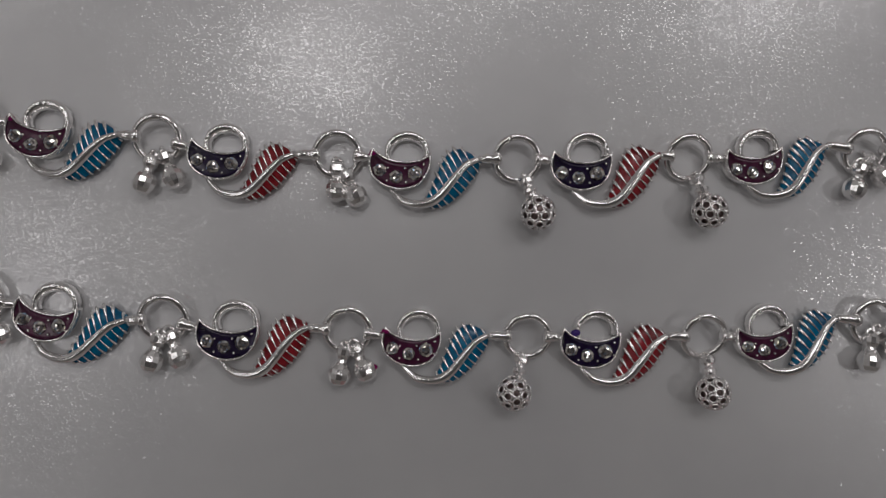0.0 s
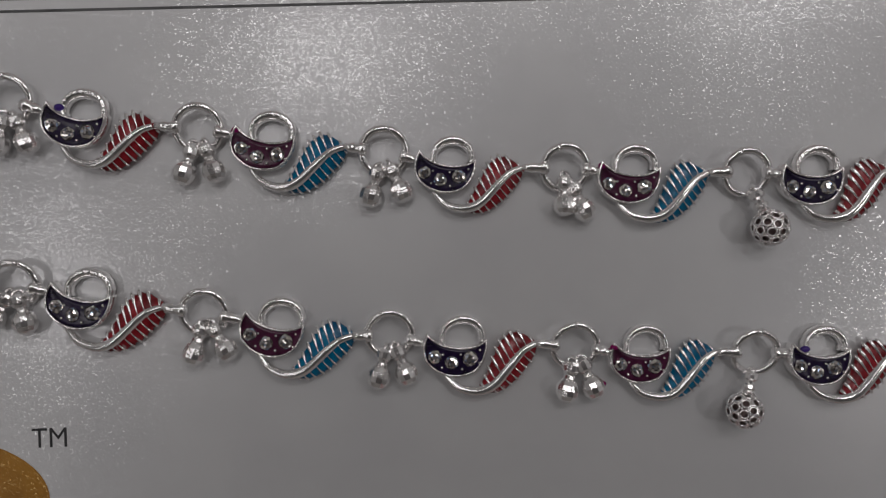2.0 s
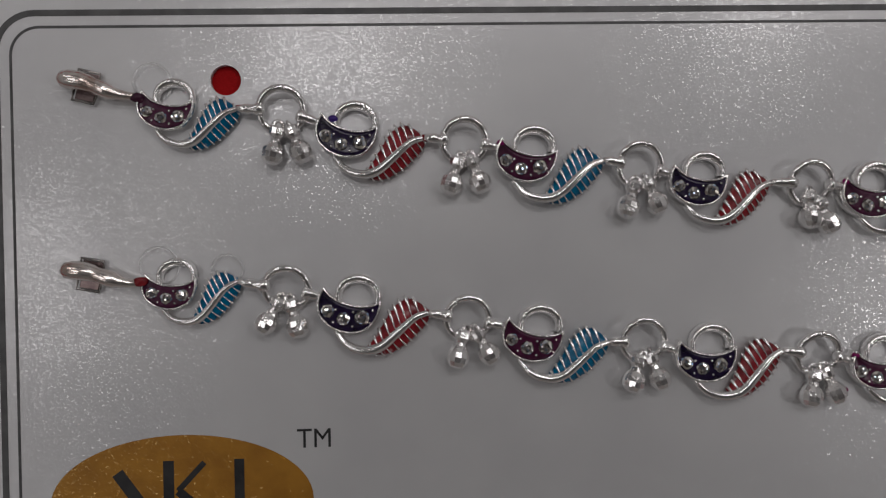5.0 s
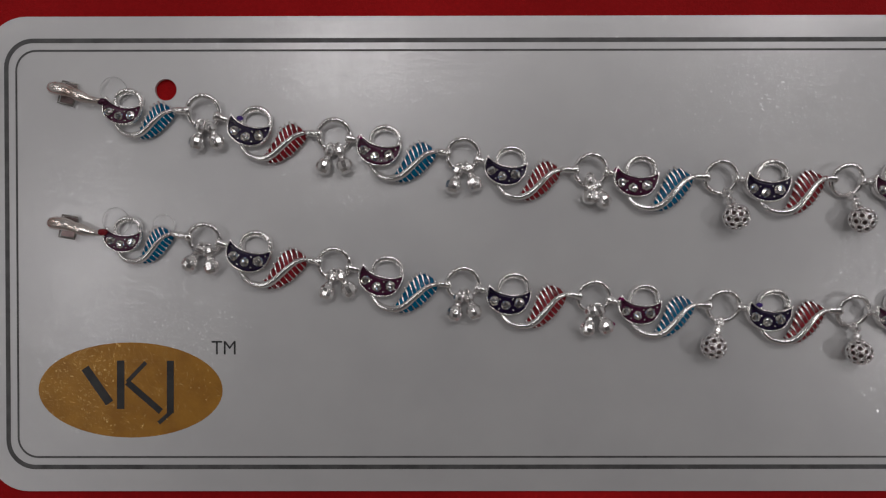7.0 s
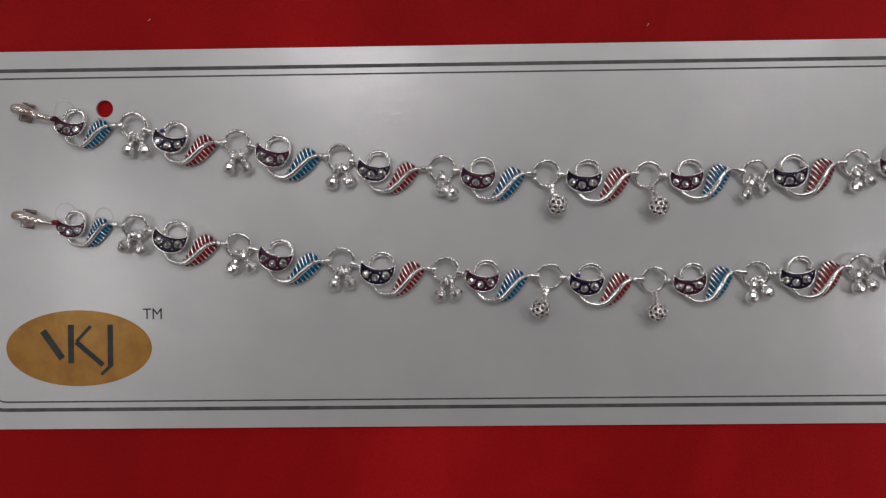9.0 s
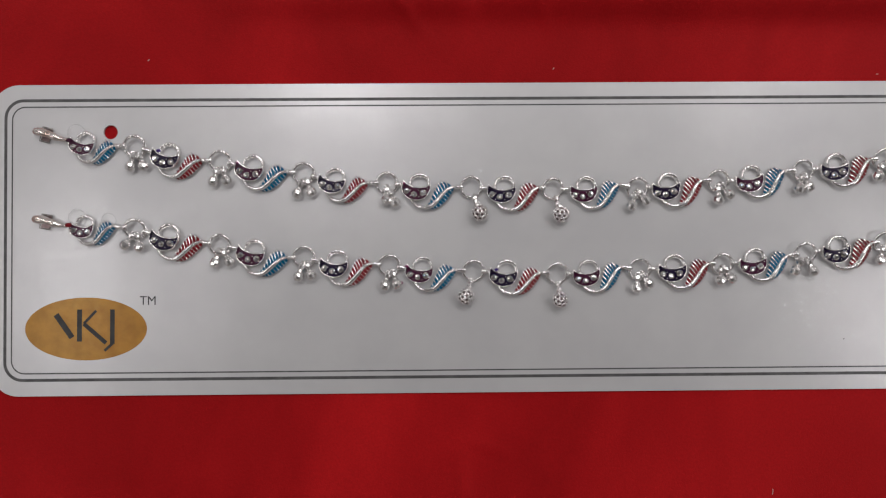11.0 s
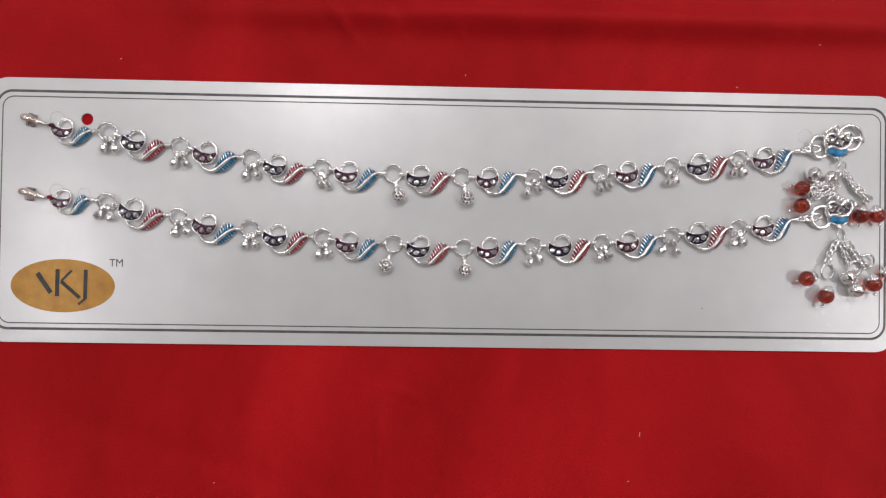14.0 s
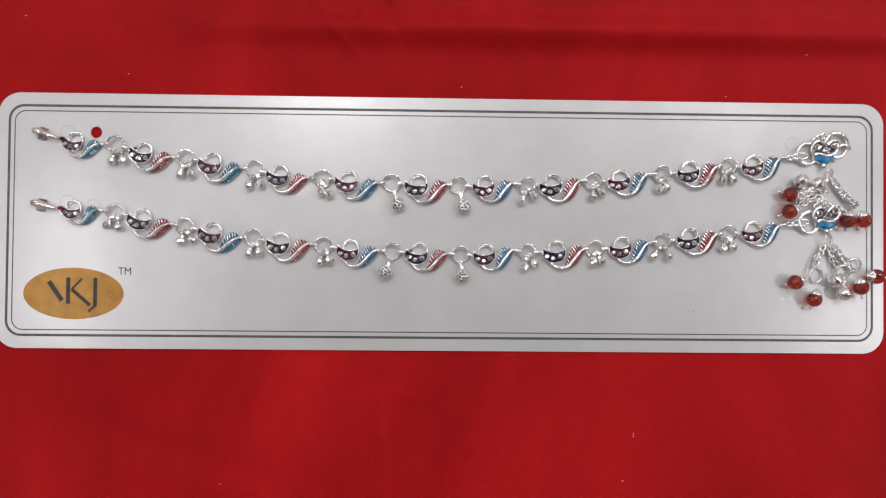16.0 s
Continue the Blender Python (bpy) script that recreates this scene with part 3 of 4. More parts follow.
CUP = cup_frame_mesh()
CUP_ENAMEL = {"plum": cup_enamel_mesh(PLUM), "violet": cup_enamel_mesh(VIOLET)}
STONES = [stone_mesh(0.86), stone_mesh(0.95)]
SEATS = bead_seat_mesh()
LEAF = leaf_frame_mesh()
LEAF_ENAMEL = {"teal": leaf_enamel_mesh(TEAL), "red": leaf_enamel_mesh(RED)}
CHARM, CHARM_LOOP = charm_mesh(), charm_loop_mesh()
BELL_R = 2.2
BELL, BELL_SHADE, BELL_NECK = bell_mesh(BELL_R), bell_shade_mesh(BELL_R), bell_neck_mesh(BELL_R)
RING_R = 2.66
JUMP_RING = jump_ring_mesh(RING_R, 0.45)


def link(owner, kind, ax, ay, bx, by):
    """One link: a jewelled cup under a hoop, and a curled leaf that hangs from it."""
    cup, leaf = ("plum", "teal") if kind == 0 else ("violet", "red")
    m = two_point(HORN, LEAF_TIP, (ax, ay), (bx, by))
    body = put("link", CUP, owner, m, f"silver link with a {cup} enamel cup and a {leaf} leaf")
    put("cup_enamel", CUP_ENAMEL[cup], body, m, f"glossy dark {cup} enamel")
    for k, (x, y) in enumerate(((0.55, -2.4), (2.45, -3.3), (4.7, -3.05))):
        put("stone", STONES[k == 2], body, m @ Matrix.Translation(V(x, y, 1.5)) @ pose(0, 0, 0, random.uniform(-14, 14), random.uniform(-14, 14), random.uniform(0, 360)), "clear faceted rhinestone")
    tagged(put("bead_seat", SEATS, body, m), kind="stuff")
    put("leaf_frame", LEAF, body, m, "silver leaf stem with raised veins")
    put("leaf_enamel", LEAF_ENAMEL[leaf], body, m, f"{leaf} enamel leaf")
    return body


def enamel_blob(body, mat, x, y, r, label):
    """A spill of enamel over a joint."""
    bm = bmesh.new()
    ball(bm, (0, 0, 0), r * MM, 12, 8)
    for v in bm.verts:
        v.co *= 1 + 0.25 * noise.noise(v.co * 1500 + Vector((x, y, 0)))
    part("enamel_spill", bm, mat, body, label, Matrix.Translation(V(x, y, 1.5)) @ Matrix.Diagonal((1.25, 0.85, 0.8, 1)))


def post(owner, p, q):
    """A short pin with a round head at p, that ends at q."""
    bm = bmesh.new()
    p, q = V(*p), V(*q)
    f = [(0.0, 0.45), (0.06, 0.76), (0.28, 0.82), (0.42, 0.56), (0.6, 0.66), (0.8, 0.54), (1.0, 0.46)]
    tube(bm, [p.lerp(q, t) for t, _ in f], [r * MM for _, r in f], 10)
    part("pin", bm, SILVER, owner)


def toward(c, p, r):
    d = math.hypot(p[0] - c[0], p[1] - c[1])
    return (c[0] + (p[0] - c[0]) / d * r, c[1] + (p[1] - c[1]) / d * r)


def joint(owner, before, after, cx, cy, drops):
    """A jump ring between two links, with its drops."""
    tilt = random.uniform(14, 22)
    put("jump_ring", JUMP_RING, owner, Matrix.Translation(V(cx, cy, 1.15)) @ pose(0, 0, 0, tilt * 0.9, random.uniform(-4, 4), 0) @ pose(0, 0, 0, 0, 0, random.uniform(60, 120)))
    if before:
        post(owner, (*toward((cx, cy), before, RING_R * 0.72), 1.5), (*before, 1.5))
    if after:
        inner = (after[0] - 0.5, after[1] - 0.75)
        post(owner, (*toward((cx, cy), inner, RING_R * 0.72), 1.5), (*inner, 1.35))
    for px, py, bell in drops:
        jx, jy = toward((cx, cy), (px, py), RING_R + (0.25 if bell else 0.1))
        if bell:
            start, end = V(jx, jy, 1.5), V(px, py, BELL_R + 0.1)
            m = aim(start, end, (end - start).length / (4.6 * MM))
            b = put("bell", BELL, owner, m, "pierced silver filigree ball")
            put("shade_core", BELL_SHADE, b, m)
            put("neck", BELL_NECK, b, m)
        else:
            start, end = V(jx, jy, 1.15), V(px, py, 1.42)
            size = min(max((end - start).length / (3.0 * MM), 1.0), 1.1)
            m = aim(end + (start - end).normalized() * 3.0 * MM * size, end, size) @ Matrix.Rotation(random.uniform(0, 6), 4, "Y")
            b = put("charm", CHARM, owner, m, "small diamond-cut silver drop")
        put("loop", CHARM_LOOP, b, m)


def clasp(owner, tip, end):
    """A lobster clasp: a swelling hook, a trigger and a swivel neck."""
    d = (V(*end) - V(*tip))
    side = Vector((-d.y, d.x, 0)).normalized()
    at = lambda f, s=0.0, z=1.3: V(*tip) + d * f + side * s * MM + Vector((0, 0, z * MM))
    bm = bmesh.new()
    prof = [(-0.02, 0.3), (0.03, 0.8), (0.12, 0.98), (0.26, 1.0), (0.38, 0.9), (0.46, 0.78), (0.52, 0.86), (0.60, 0.86), (0.68, 0.76), (0.78, 0.55), (0.88, 0.47), (0.96, 0.4), (1.03, 0.36)]
    tube(bm, [at(f, 0.3 * math.sin(f * 6)) for f, _ in prof], [r * 1.15 * MM for _, r in prof], 14, flat=0.95)
    body = part("clasp", bm, WORN_SILVER, owner, "worn silver lobster clasp with a warm tint")
    for name, way, wide in (("hook", -1, 2.0), ("trigger", 1, 1.75)):
        bm = bmesh.new()
        tube(bm, [at(0.18, way * 0.5, 0.6), at(0.17, way * wide, 0.5), at(0.46, way * wide, 0.5), at(0.49, way * 0.5, 0.6)], 0.15 * MM, 6)
        frame_piece = part(name, bm, DARK_STEEL, body)
        bm = bmesh.new()
        plate(bm, [at(f, way * w, 0) for f, w in ((0.2, 0.4), (0.2, wide - 0.2), (0.44, wide - 0.2), (0.45, 0.4))], 0.2 * MM, 0.4 * MM)
        part("tongue", bm, SHADED_SILVER, frame_piece)


def chain(owner, p, q, z0=1.2, z1=1.2):
    """Fine rope chain: small oval rings, every other one turned."""
    bm = bmesh.new()
    p, q = V(*p, z0), V(*q, z1)
    n = max(3, int((q - p).length / (0.85 * MM)))
    along = (q - p).normalized()
    side = along.cross(Vector((0, 0, 1))).normalized()
    for i in range(n):
        c = p.lerp(q, (i + 0.5) / n) + side * 0.22 * MM * math.sin(i * 1.9)
        turn = radians(38 if i % 2 else -38)
        s = side * math.cos(turn) + Vector((0, 0, 1)) * math.sin(turn)
        pts = [c + along * math.cos(a) * 0.95 * MM + s * math.sin(a) * 0.8 * MM for a in (k * math.tau / 12 for k in range(12))]
        tube(bm, pts, 0.31 * MM, 6, True, up=along.cross(s))
    part("chain", bm, SILVER, owner, "fine twisted silver chain")


def ring(owner, x, y, r, wire=0.3, tilt=12.0, z=None):
    bm = bmesh.new()
    tube(bm, circle((0, 0, 0), r * MM, 32), wire * MM, 8, True)
    z = wire + r * math.sin(radians(tilt)) + 0.02 if z is None else z
    part("jump_ring", bm, SILVER, owner, "", Matrix.Translation(V(x, y, z)) @ pose(0, 0, 0, tilt, 0, random.uniform(0, 90)))


def glass_bead(owner, x, y, px, py, r=2.45):
    """A round amber-red bead with a crimped silver cap and a ball-headed pin."""
    c, pin = V(x, y, r + 0.05), V(px, py, r * 0.8)
    m = aim(c, pin)
    bm = bmesh.new()
    prof = [(0.25, r * 0.97)] + [(r * math.cos(a), r * math.sin(a) * 0.97) for a in (radians(75 - 15 * i) for i in range(11))] + [(0.25, -r * 0.97)]
    lathe(bm, [(a * MM, h * MM) for a, h in prof], 24)
    b = part("glass_bead", bm, AMBER, owner, "round translucent amber-red glass bead", m)
    bm = bmesh.new()
    lathe(bm, [(a * MM, h * MM) for a, h in ((0.3, r + 1.0), (0.7, r + 0.8), (0.9, r + 0.3), (1.55, r - 0.2), (1.75, r - 0.75), (1.6, r - 0.8))], 40, 0.09, 10)
    part("cap", bm, SILVER, b, "crimped silver bead cap", m)
    bm = bmesh.new()
    tube(bm, [V(0, -r + 0.3, 0), V(0, -r - 0.5, 0)], 0.2 * MM, 6, up=Vector((1, 0, 0)))
    ball(bm, V(0, -(pin - c).length / MM, 0), 0.52 * MM, 10, 8)
    part("pin_head", bm, SILVER, b, "", m)
    return V(0, 0) + (m @ Vector((0, (r + 1.0) * MM, 0)))


def smooth_bell(owner, x, y, px, py, r=2.35):
    c = V(x, y, r + 0.05)
    m = aim(V(px, py, 2.0), c)
    far = (V(px, py, 2.0) - c).length / MM
    bm = bmesh.new()
    prof = [(0.3, -far + r + 0.9), (0.6, -far + r + 0.6), (0.55, -far + r + 0.1)] + [(r * math.cos(a), -far + r * math.sin(a)) for a in (radians(66 - 13 * i) for i in range(12))]
    lathe(bm, [(a * MM, h * MM) for a, h in prof], 20)
    b = part("ball_charm", bm, SILVER, owner, "smooth polished silver ball charm", m)
    bm = bmesh.new()
    tube(bm, [m @ V(0, -far + r + 0.9 + 0.6 + 0.6 * math.cos(a), 0.6 * math.sin(a)) for a in (k * math.tau / 14 for k in range(14))], 0.2 * MM, 6, True, up=Vector((1, 0, 0)))
    part("loop", bm, SILVER, b)
    bm = bmesh.new()
    slot = [radians(-46 + 92 * i / 10) for i in range(11)]
    tube(bm, [m @ V(r * 0.99 * math.sin(a), -far - r * 0.30 * math.cos(a), r * 0.93 * math.cos(a)) for a in slot], [(0.06 + 0.26 * math.cos(a) ** 4) * MM for a in slot], 6)
    part("slot", bm, DARK_STEEL, b, "dark slot of the bell")


def closed_spline(pts, n):
    """A smooth closed outline through pts."""
    many = spline([(x, y, 0) for x, y in pts[-2:] + pts + pts[:3]], (len(pts) + 4) * 6 + 1)
    return [(p.x, p.y) for p in many[12:12 + len(pts) * 6]][::max(1, len(pts) * 6 // n)]


FIELD = [(-3.6, -1.4), (-4.0, -0.3), (-3.7, 0.9), (-3.0, 2.0), (-1.8, 2.25), (-0.6, 1.75), (0.3, 1.35), (1.0, 2.0), (1.9, 2.75), (3.1, 2.7), (3.75, 1.8), (3.6, 0.5), (3.0, -0.6), (1.9, -1.35), (0.5, -1.75), (-1.0, -1.45), (-2.2, -1.35), (-3.0, -1.9)]
BOWL = [(-2.9, -1.6), (-1.0, -1.2), (0.5, -1.5), (1.9, -1.1), (3.2, -0.4), (3.35, -1.6), (3.2, -2.7), (2.9, -3.4), (2.2, -3.55), (1.4, -4.1), (0.2, -4.25), (-1.0, -4.05), (-1.8, -3.6), (-2.6, -3.5), (-2.9, -2.6)]


def shrink(outline, f, cx=0.0, cy=0.4):
    return [(cx + (x - cx) * f, cy + (y - cy) * f) for x, y in outline]


def pendant(owner, x, y, turn=0.0):
    """The bird-shaped end piece: two jewelled lobes with a grain border, a blue bowl below, and scrolls on top."""
    m = Matrix.Translation(V(x, y - 0.3, 0)) @ Matrix.Rotation(radians(turn), 4, "Z") @ Matrix.Scale(1.12, 4)
    edge, bowl = closed_spline(FIELD, 108), closed_spline(BOWL, 90)
    bm = bmesh.new()
    plate(bm, [V(a, b) for a, b in edge], 0.3 * MM, 1.6 * MM)
    tube(bm, [V(a, b, 1.75) for a, b in edge], 0.42 * MM, 8, True)
    plate(bm, [V(a, b) for a, b in shrink(bowl, 1.05, 0.2, -2.4)], 0.3 * MM, 1.2 * MM)
    tube(bm, [V(0.2, -3.9, 1.2), V(0.3, -5.3, 1.2)], 0.8 * MM, 8, flat=0.6)
    body = part("pendant", bm, SILVER, owner, "bird-shaped silver pendant with grey stones and a blue enamel bowl", m)
    bm = bmesh.new()
    plate(bm, [V(a, b) for a, b in shrink(edge, 0.95)], 1.5 * MM, 1.7 * MM, 0.05 * MM)
    part("jewelled_field", bm, SMOKE, body, "dark smoky enamel", m)
    bm = bmesh.new()
    plate(bm, [V(a, b) for a, b in shrink(bowl, 0.84, 0.2, -2.3)], 1.1 * MM, 1.4 * MM, 0.3 * MM)
    part("blue_bowl", bm, BLUE, body, "sky blue enamel bowl", m)
    big = stone_mesh(1.05)
    for sx, sy in ((-2.15, 0.45), (0.25, -0.05), (2.4, 1.35)):
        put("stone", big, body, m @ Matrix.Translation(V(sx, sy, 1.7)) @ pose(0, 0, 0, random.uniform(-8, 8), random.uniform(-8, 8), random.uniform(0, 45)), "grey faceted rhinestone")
    bm = bmesh.new()
    for a, b in shrink(edge, 0.86)[::3]:
        ball(bm, V(a, b, 1.8), 0.2 * MM, 8, 6)
    for a, b in ((-0.9, 1.0), (-0.95, -0.5), (1.3, 0.3), (1.5, 1.1), (1.1, -0.9), (-3.1, -0.6)):
        ball(bm, V(a, b, 1.78), 0.24 * MM, 8, 6)
    tagged(part("grain_row", bm, SILVER, body, "border of tiny silver grains", m), kind="stuff")
    bm = bmesh.new()
    for cx, cy, r, a0, a1 in ((-2.9, 2.6, 0.55, -40, 230), (-1.9, 3.2, 0.7, -60, 250), (-0.7, 3.9, 0.75, -70, 250), (0.4, 3.2, 0.65, -120, 200), (1.3, 2.9, 0.5, -60, 200), (-0.7, 2.7, 0.6, 0, 330)):
        tube(bm, [V(p.x, p.y, 1.2) for p in circle((cx, cy, 0), r, 18, a0, a1)], 0.27 * MM, 6)
    part("scrollwork", bm, SILVER, body, "pierced silver scrolls", m)


def links_to(owner, bx, by, ex, ey):
    """The pin and small rings between the last leaf and the pendant's ring."""
    post(owner, (bx + (ex - bx) * 0.3, by + (ey - by) * 0.3, 1.5), (bx, by, 1.5))
    chain(owner, (bx + (ex - bx) * 0.28, by + (ey - by) * 0.28), (bx + (ex - bx) * 0.72, by + (ey - by) * 0.72), 1.3, 1.3)
    bm = bmesh.new()
    p, q = V(bx + (ex - bx) * 0.5, by + (ey - by) * 0.5, 1.5), V(ex + 0.8, ey + 0.1, 1.9)
    along = (q - p) / 2
    side = along.cross(Vector((0, 0, 1))).normalized() * 1.0 * MM
    tube(bm, [(p + q) / 2 + along * math.cos(a) + side * math.sin(a) for a in (k * math.tau / 20 for k in range(20))], 0.42 * MM, 8, True)
    part("long_link", bm, SILVER, owner, "thick oval silver link")


def end_clip(owner, x, y):
    """The flat staple that holds the end ring to the card."""
    bm = bmesh.new()
    tube(bm, spline([V(x - 2.0, y, 0.3), V(x - 1.6, y, 1.3), V(x, y + 0.1, 1.75), V(x + 1.5, y, 1.3), V(x + 1.9, y, 0.3)], 16), 0.72 * MM, 10, flat=0.4)
    b = part("end_clip", bm, SILVER, owner)
    bm = bmesh.new()
    for s in (1.9, -2.1):
        ball(bm, V(x + s, y - 0.7, 0.5), 0.45 * MM, 8, 6)
    part("clip_foot", bm, DARK_STEEL, b)


# ---- the two anklets ----
# a row a link: the cup's horn, the leaf's tip
LINKS_UP = [
    (20.5, 67.3, 31.6, 65.3),
    (41.76, 64.38, 54.05, 61.6),
    (63.49, 61.13, 76, 58.6),
    (84.87, 57.62, 97, 55.62),
    (106.59, 55.79, 119.34, 54.47),
    (128.63, 54.87, 141.57, 54.33),
    (150.15, 54.53, 162.45, 55.02),
    (171.44, 55.03, 184.31, 56.15),
    (193.38, 56.89, 205.87, 58.55),
    (215.64, 60, 228.49, 61.57),
    (236.49, 62.24, 248.94, 64.35),
]
LINKS_LOW = [
    (20.5, 45.4, 31.4, 44.6),
    (41.62, 43.36, 54.21, 40.37),
    (63.96, 39.29, 76.34, 36.28),
    (85.2, 35.87, 98.05, 34.7),
    (107.44, 34.13, 119.76, 32.98),
    (129.14, 33.24, 141.83, 32.15),
    (150.65, 32.56, 162.9, 33.64),
    (172.88, 34.01, 185.82, 34.44),
    (194.09, 35.44, 206.56, 36.52),
    (215.78, 38.61, 228.67, 39.75),
    (236.63, 41.01, 248.8, 42.79),
]
# a row a ring: its middle, then the middle of each drop
RINGS_UP = [
    (36.88, 65.14, 35.8, 59.76, 39.26, 59.94),
    (58.94, 61.2, 57.2, 55.87, 60.76, 56.01),
    (80.61, 57.99, 78.94, 52.63, 82.63, 53.12),
    (102.18, 55.48, 101.97, 51, 104.31, 50.33),
    (124.1, 54.39, 126.25, 47.68),
    (145.3, 53.97, 147.26, 47.26),
    (167.48, 54.08, 165.8, 49.35, 169.55, 50.69),
    (188.6, 56.01, 188.61, 50.94, 191.48, 52.27),
    (211.01, 58.63, 209.71, 53.76, 212.34, 54.19),
    (232.26, 61.55, 230.47, 56.95, 233.83, 57.21),
]
RINGS_LOW = [
    (37.11, 43.63, 34.56, 39.45, 38.39, 38.92),
    (58.97, 39.54, 57.72, 34.72, 61.57, 35.08),
    (80.69, 36.34, 79.27, 31.18, 82.64, 31.48),
    (102.78, 34.16, 101.65, 28.79, 104.8, 29.15),
    (124.6, 32.69, 122.6, 26.04),
    (146.43, 31.96, 146.92, 25.16),
    (167.82, 32.94, 166.86, 28.01, 170.25, 29.06),
    (189.41, 34.28, 188.88, 29.85, 191.82, 30.39),
    (211.28, 37.07, 208.29, 32.34, 213.17, 32.26),
    (232.21, 39.86, 230.7, 35.14, 233.96, 35.39),
]


def anklet(label, links, rings, red_tips, violet_hoops, magenta_horns, spill):
    a = thing("anklet", label, "anklet", "anklets on the card", (140, links[5][1], 0))
    for k, row in enumerate(links):
        body = link(a, k % 2, *row)
        if k in red_tips:
            enamel_blob(body, RED, row[2] + 0.1, row[3], 0.5, "red enamel spilt over the leaf's tip")
        if k in violet_hoops:
            enamel_blob(body, VIOLET_SPILL, row[0] + 1.35, row[1] - 0.35, 0.5, "violet enamel spilt inside the hoop")
        if k in magenta_horns:
            enamel_blob(body, MAGENTA, row[0] - 0.05, row[1] - 0.2, 0.42, "magenta enamel spilt over the horn")
        if k == 0:
            enamel_blob(body, spill, row[0] - 0.5, row[1] - 0.6, 0.7, "enamel spilt over the joint")
    for k, (cx, cy, *ends) in enumerate(rings):
        joint(a, links[k][2:4], links[k + 1][0:2], cx, cy, [(ends[i], ends[i + 1], len(ends) == 2) for i in range(0, len(ends), 2)])
    return a


upper = anklet("silver anklet with enamel leaves, its tassel of amber beads folded back", LINKS_UP, RINGS_UP, (1, 5, 9), (1,), (2, 4), PLUM)
lower = anklet("silver anklet with enamel leaves and a spread tassel of amber beads", LINKS_LOW, RINGS_LOW, (1, 7, 9), (5,), (4,), RED)

enamel_blob(lower, MAGENTA, RINGS_LOW[3][4] + 0.9, RINGS_LOW[3][5] + 0.5, 0.5, "magenta enamel spilt on a drop")

clasp(upper, (10.8, 69.1), (19.6, 67.0))
clasp(lower, (10.8, 46.3), (19.9, 44.7))

# end of the upper anklet
links_to(upper, 248.94, 64.35, 256.9, 65.3)
ring(upper, 257.9, 66.1, 3.4, 0.62, 8)
ring(upper, 267.4, 69.1, 3.9, 0.62, 6)
end_clip(upper, 270.2, 68.8)
pendant(upper, 263.3, 67.7, -4)
ring(upper, 264.9, 59.6, 1.75, 0.28, 30)
chain(upper, (266.0, 57.8), (270.2, 51.8))
chain(upper, (269.1, 53.8), (273.3, 49.6), 1.6, 2.0)
ring(upper, 273.1, 49.4, 1.2, 0.25, 35)
chain(upper, (263.8, 58.0), (260.5, 53.5), 1.4, 1.2)
chain(upper, (263.5, 53.8), (256.1, 52.9), 1.2, 1.4)
chain(upper, (261.8, 56.5), (255.2, 51.1), 1.8, 2.2)
chain(upper, (261.5, 54.5), (255.1, 54.0), 2.2, 1.8)
chain(upper, (262.0, 52.3), (255.6, 49.7), 2.0, 1.6)
ring(upper, 256.2, 50.5, 1.9, 0.32, 25)
ring(upper, 261.0, 52.3, 1.6, 0.25, 25)
smooth_bell(upper, 255.3, 57.1, 258.1, 53.9)
smooth_bell(upper, 260.7, 56.1, 263.7, 53.8)
for row in ((270.3, 44.5, 269.8, 41.5), (275.6, 44.7, 276.7, 41.8), (251.7, 52.7, 248.4, 53.5), (251.5, 47.2, 248.2, 45.7)):
    glass_bead(upper, *row)

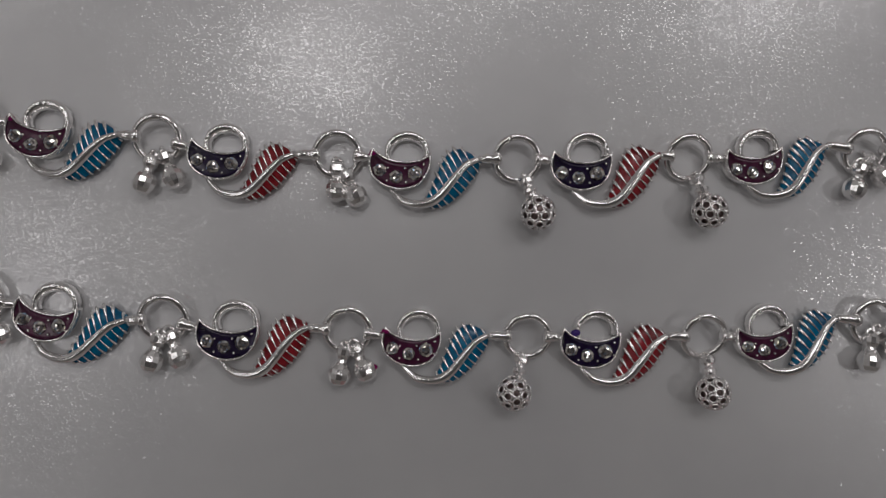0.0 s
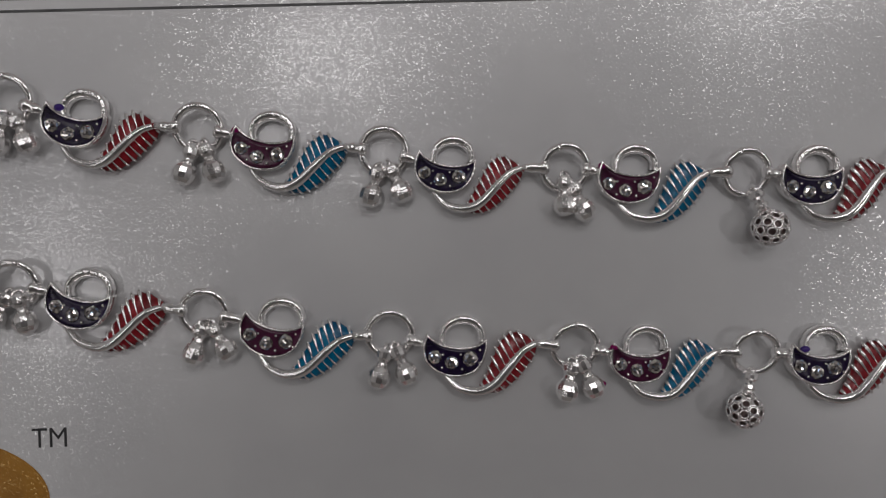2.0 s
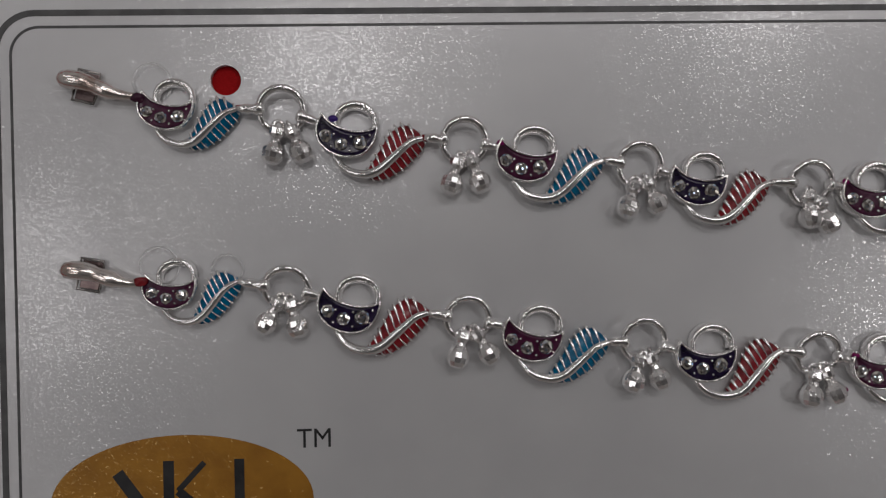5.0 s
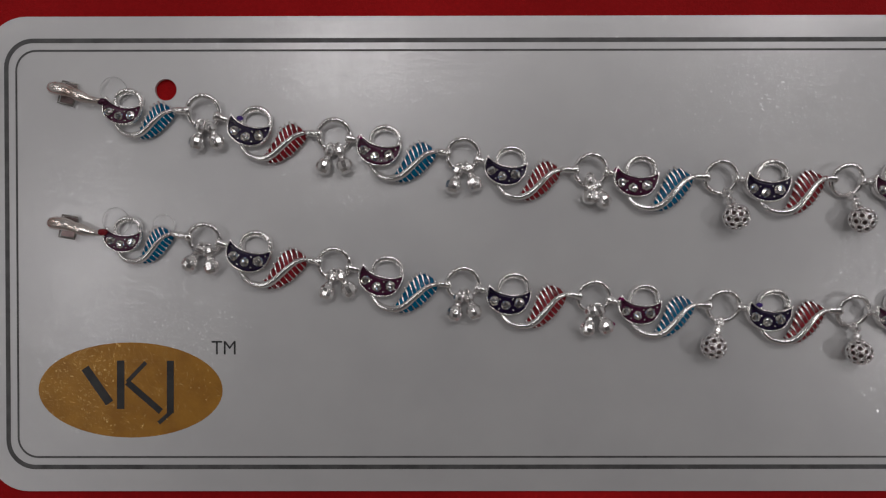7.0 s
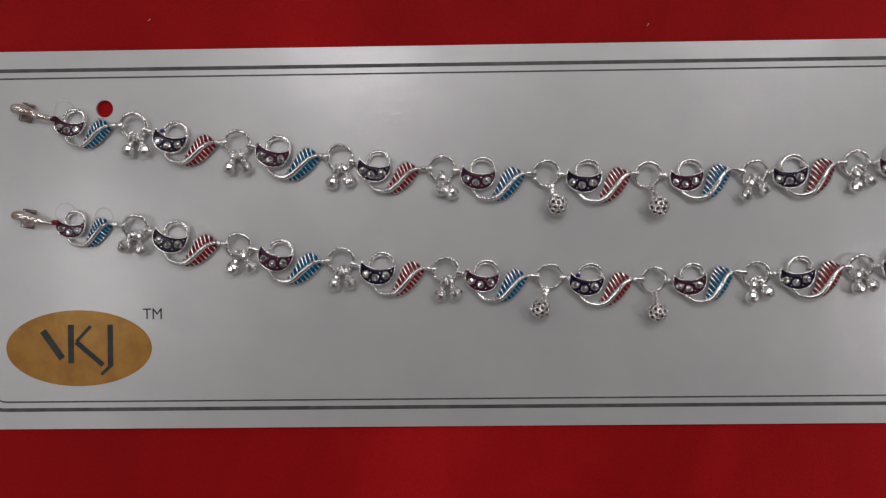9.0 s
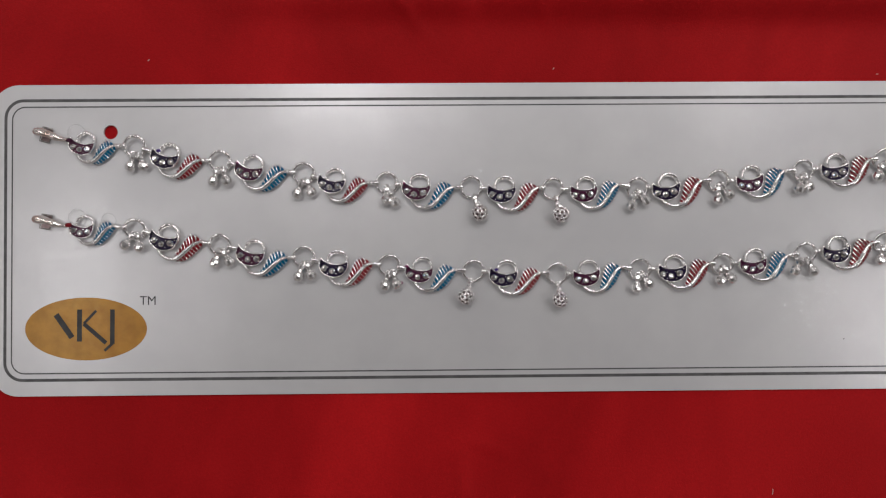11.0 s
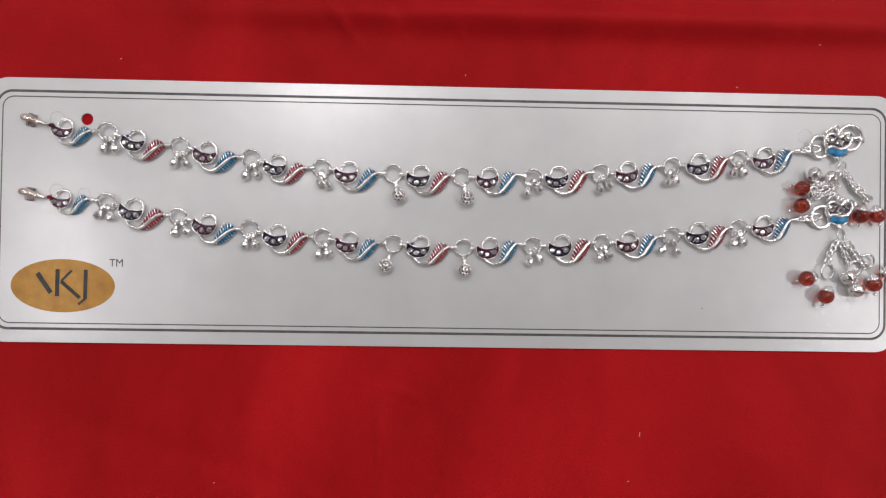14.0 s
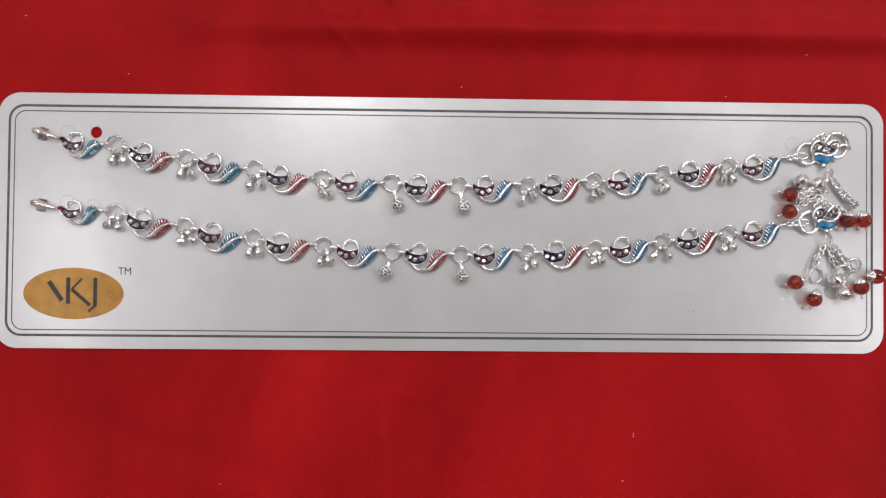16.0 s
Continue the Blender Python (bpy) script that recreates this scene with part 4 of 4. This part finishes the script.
# end of the lower anklet
links_to(lower, 248.8, 42.79, 257.2, 44.0)
ring(lower, 258.6, 44.0, 3.4, 0.62, 8)
end_clip(lower, 268.9, 48.2)
pendant(lower, 264.0, 46.5, 0)
ring(lower, 264.9, 38.3, 1.9, 0.28, 28)
chain(lower, (263.3, 36.3), (260.2, 29.6))
chain(lower, (264.8, 36.1), (267.8, 29.4))
chain(lower, (266.7, 36.3), (272.8, 28.5))
ring(lower, 261.0, 26.9, 2.4, 0.34, 14)
ring(lower, 269.7, 28.1, 2.3, 0.34, 16)
ring(lower, 273.5, 30.4, 2.2, 0.34, 14)
smooth_bell(lower, 266.5, 25.3, 269.4, 27.9)
smooth_bell(lower, 269.2, 21.2, 269.5, 25.4)
for row in ((253.5, 24.6, 250.7, 23.8), (259.6, 19.2, 258.9, 16.0), (274.7, 23.2, 275.5, 20.0), (279.8, 26.8, 282.9, 26.4)):
    glass_bead(lower, *row)


# ---- small things ----
def nylon_loop(x, y, r, tilt=8.0):
    bm = bmesh.new()
    tube(bm, circle((0, 0, 0), r * MM, 32), 0.11 * MM, 6, True)
    tagged(part("nylon_loop", bm, NYLON, None, "", Matrix.Translation(V(x, y, 0.15 + r * math.sin(radians(tilt)))) @ pose(0, 0, 0, tilt, 0, 0)), "clear nylon loop that ties the anklet to the card", "tie", "nylon ties")


for row in ((29.9, 46.0, 1.85), (21.4, 68.7, 2.3), (21.8, 46.6, 2.3), (253.4, 69.3, 2.1)):
    nylon_loop(*row)


def lint(x, y, length, angle, name="lint", mat=LINT, label="tiny pale thread of lint on the cloth"):
    d = Vector((math.cos(radians(angle)), math.sin(radians(angle)), 0)) * length / 2 * MM
    c = V(x, y, cloth_height(x, y) + 0.12 if name == "lint" else 0.06)
    bm = bmesh.new()
    tube(bm, spline([c - d, c + Vector((0.1 * MM, 0, 0)), c + d], 7), 0.1 * MM, 5)
    tagged(part(name, bm, mat), label, "lint" if name == "lint" else "speck", "bits of lint" if name == "lint" else "")


for x, y, n, a in ((202.8, -25.4, 1.4, 84), (199.5, -40.0, 0.6, 30), (7.0, 106.0, 0.6, 10), (39.5, 88.2, 0.6, 40), (232.0, 84.5, 0.5, 0), (71.0, -42.0, 0.5, 20), (146.0, 86.0, 0.5, 60), (258.0, 98.5, 0.6, 15)):
    lint(x, y, n, a)
lint(221.7, 14.6, 0.35, 20, "speck", SPECK, "tiny dark speck of dirt on the card")
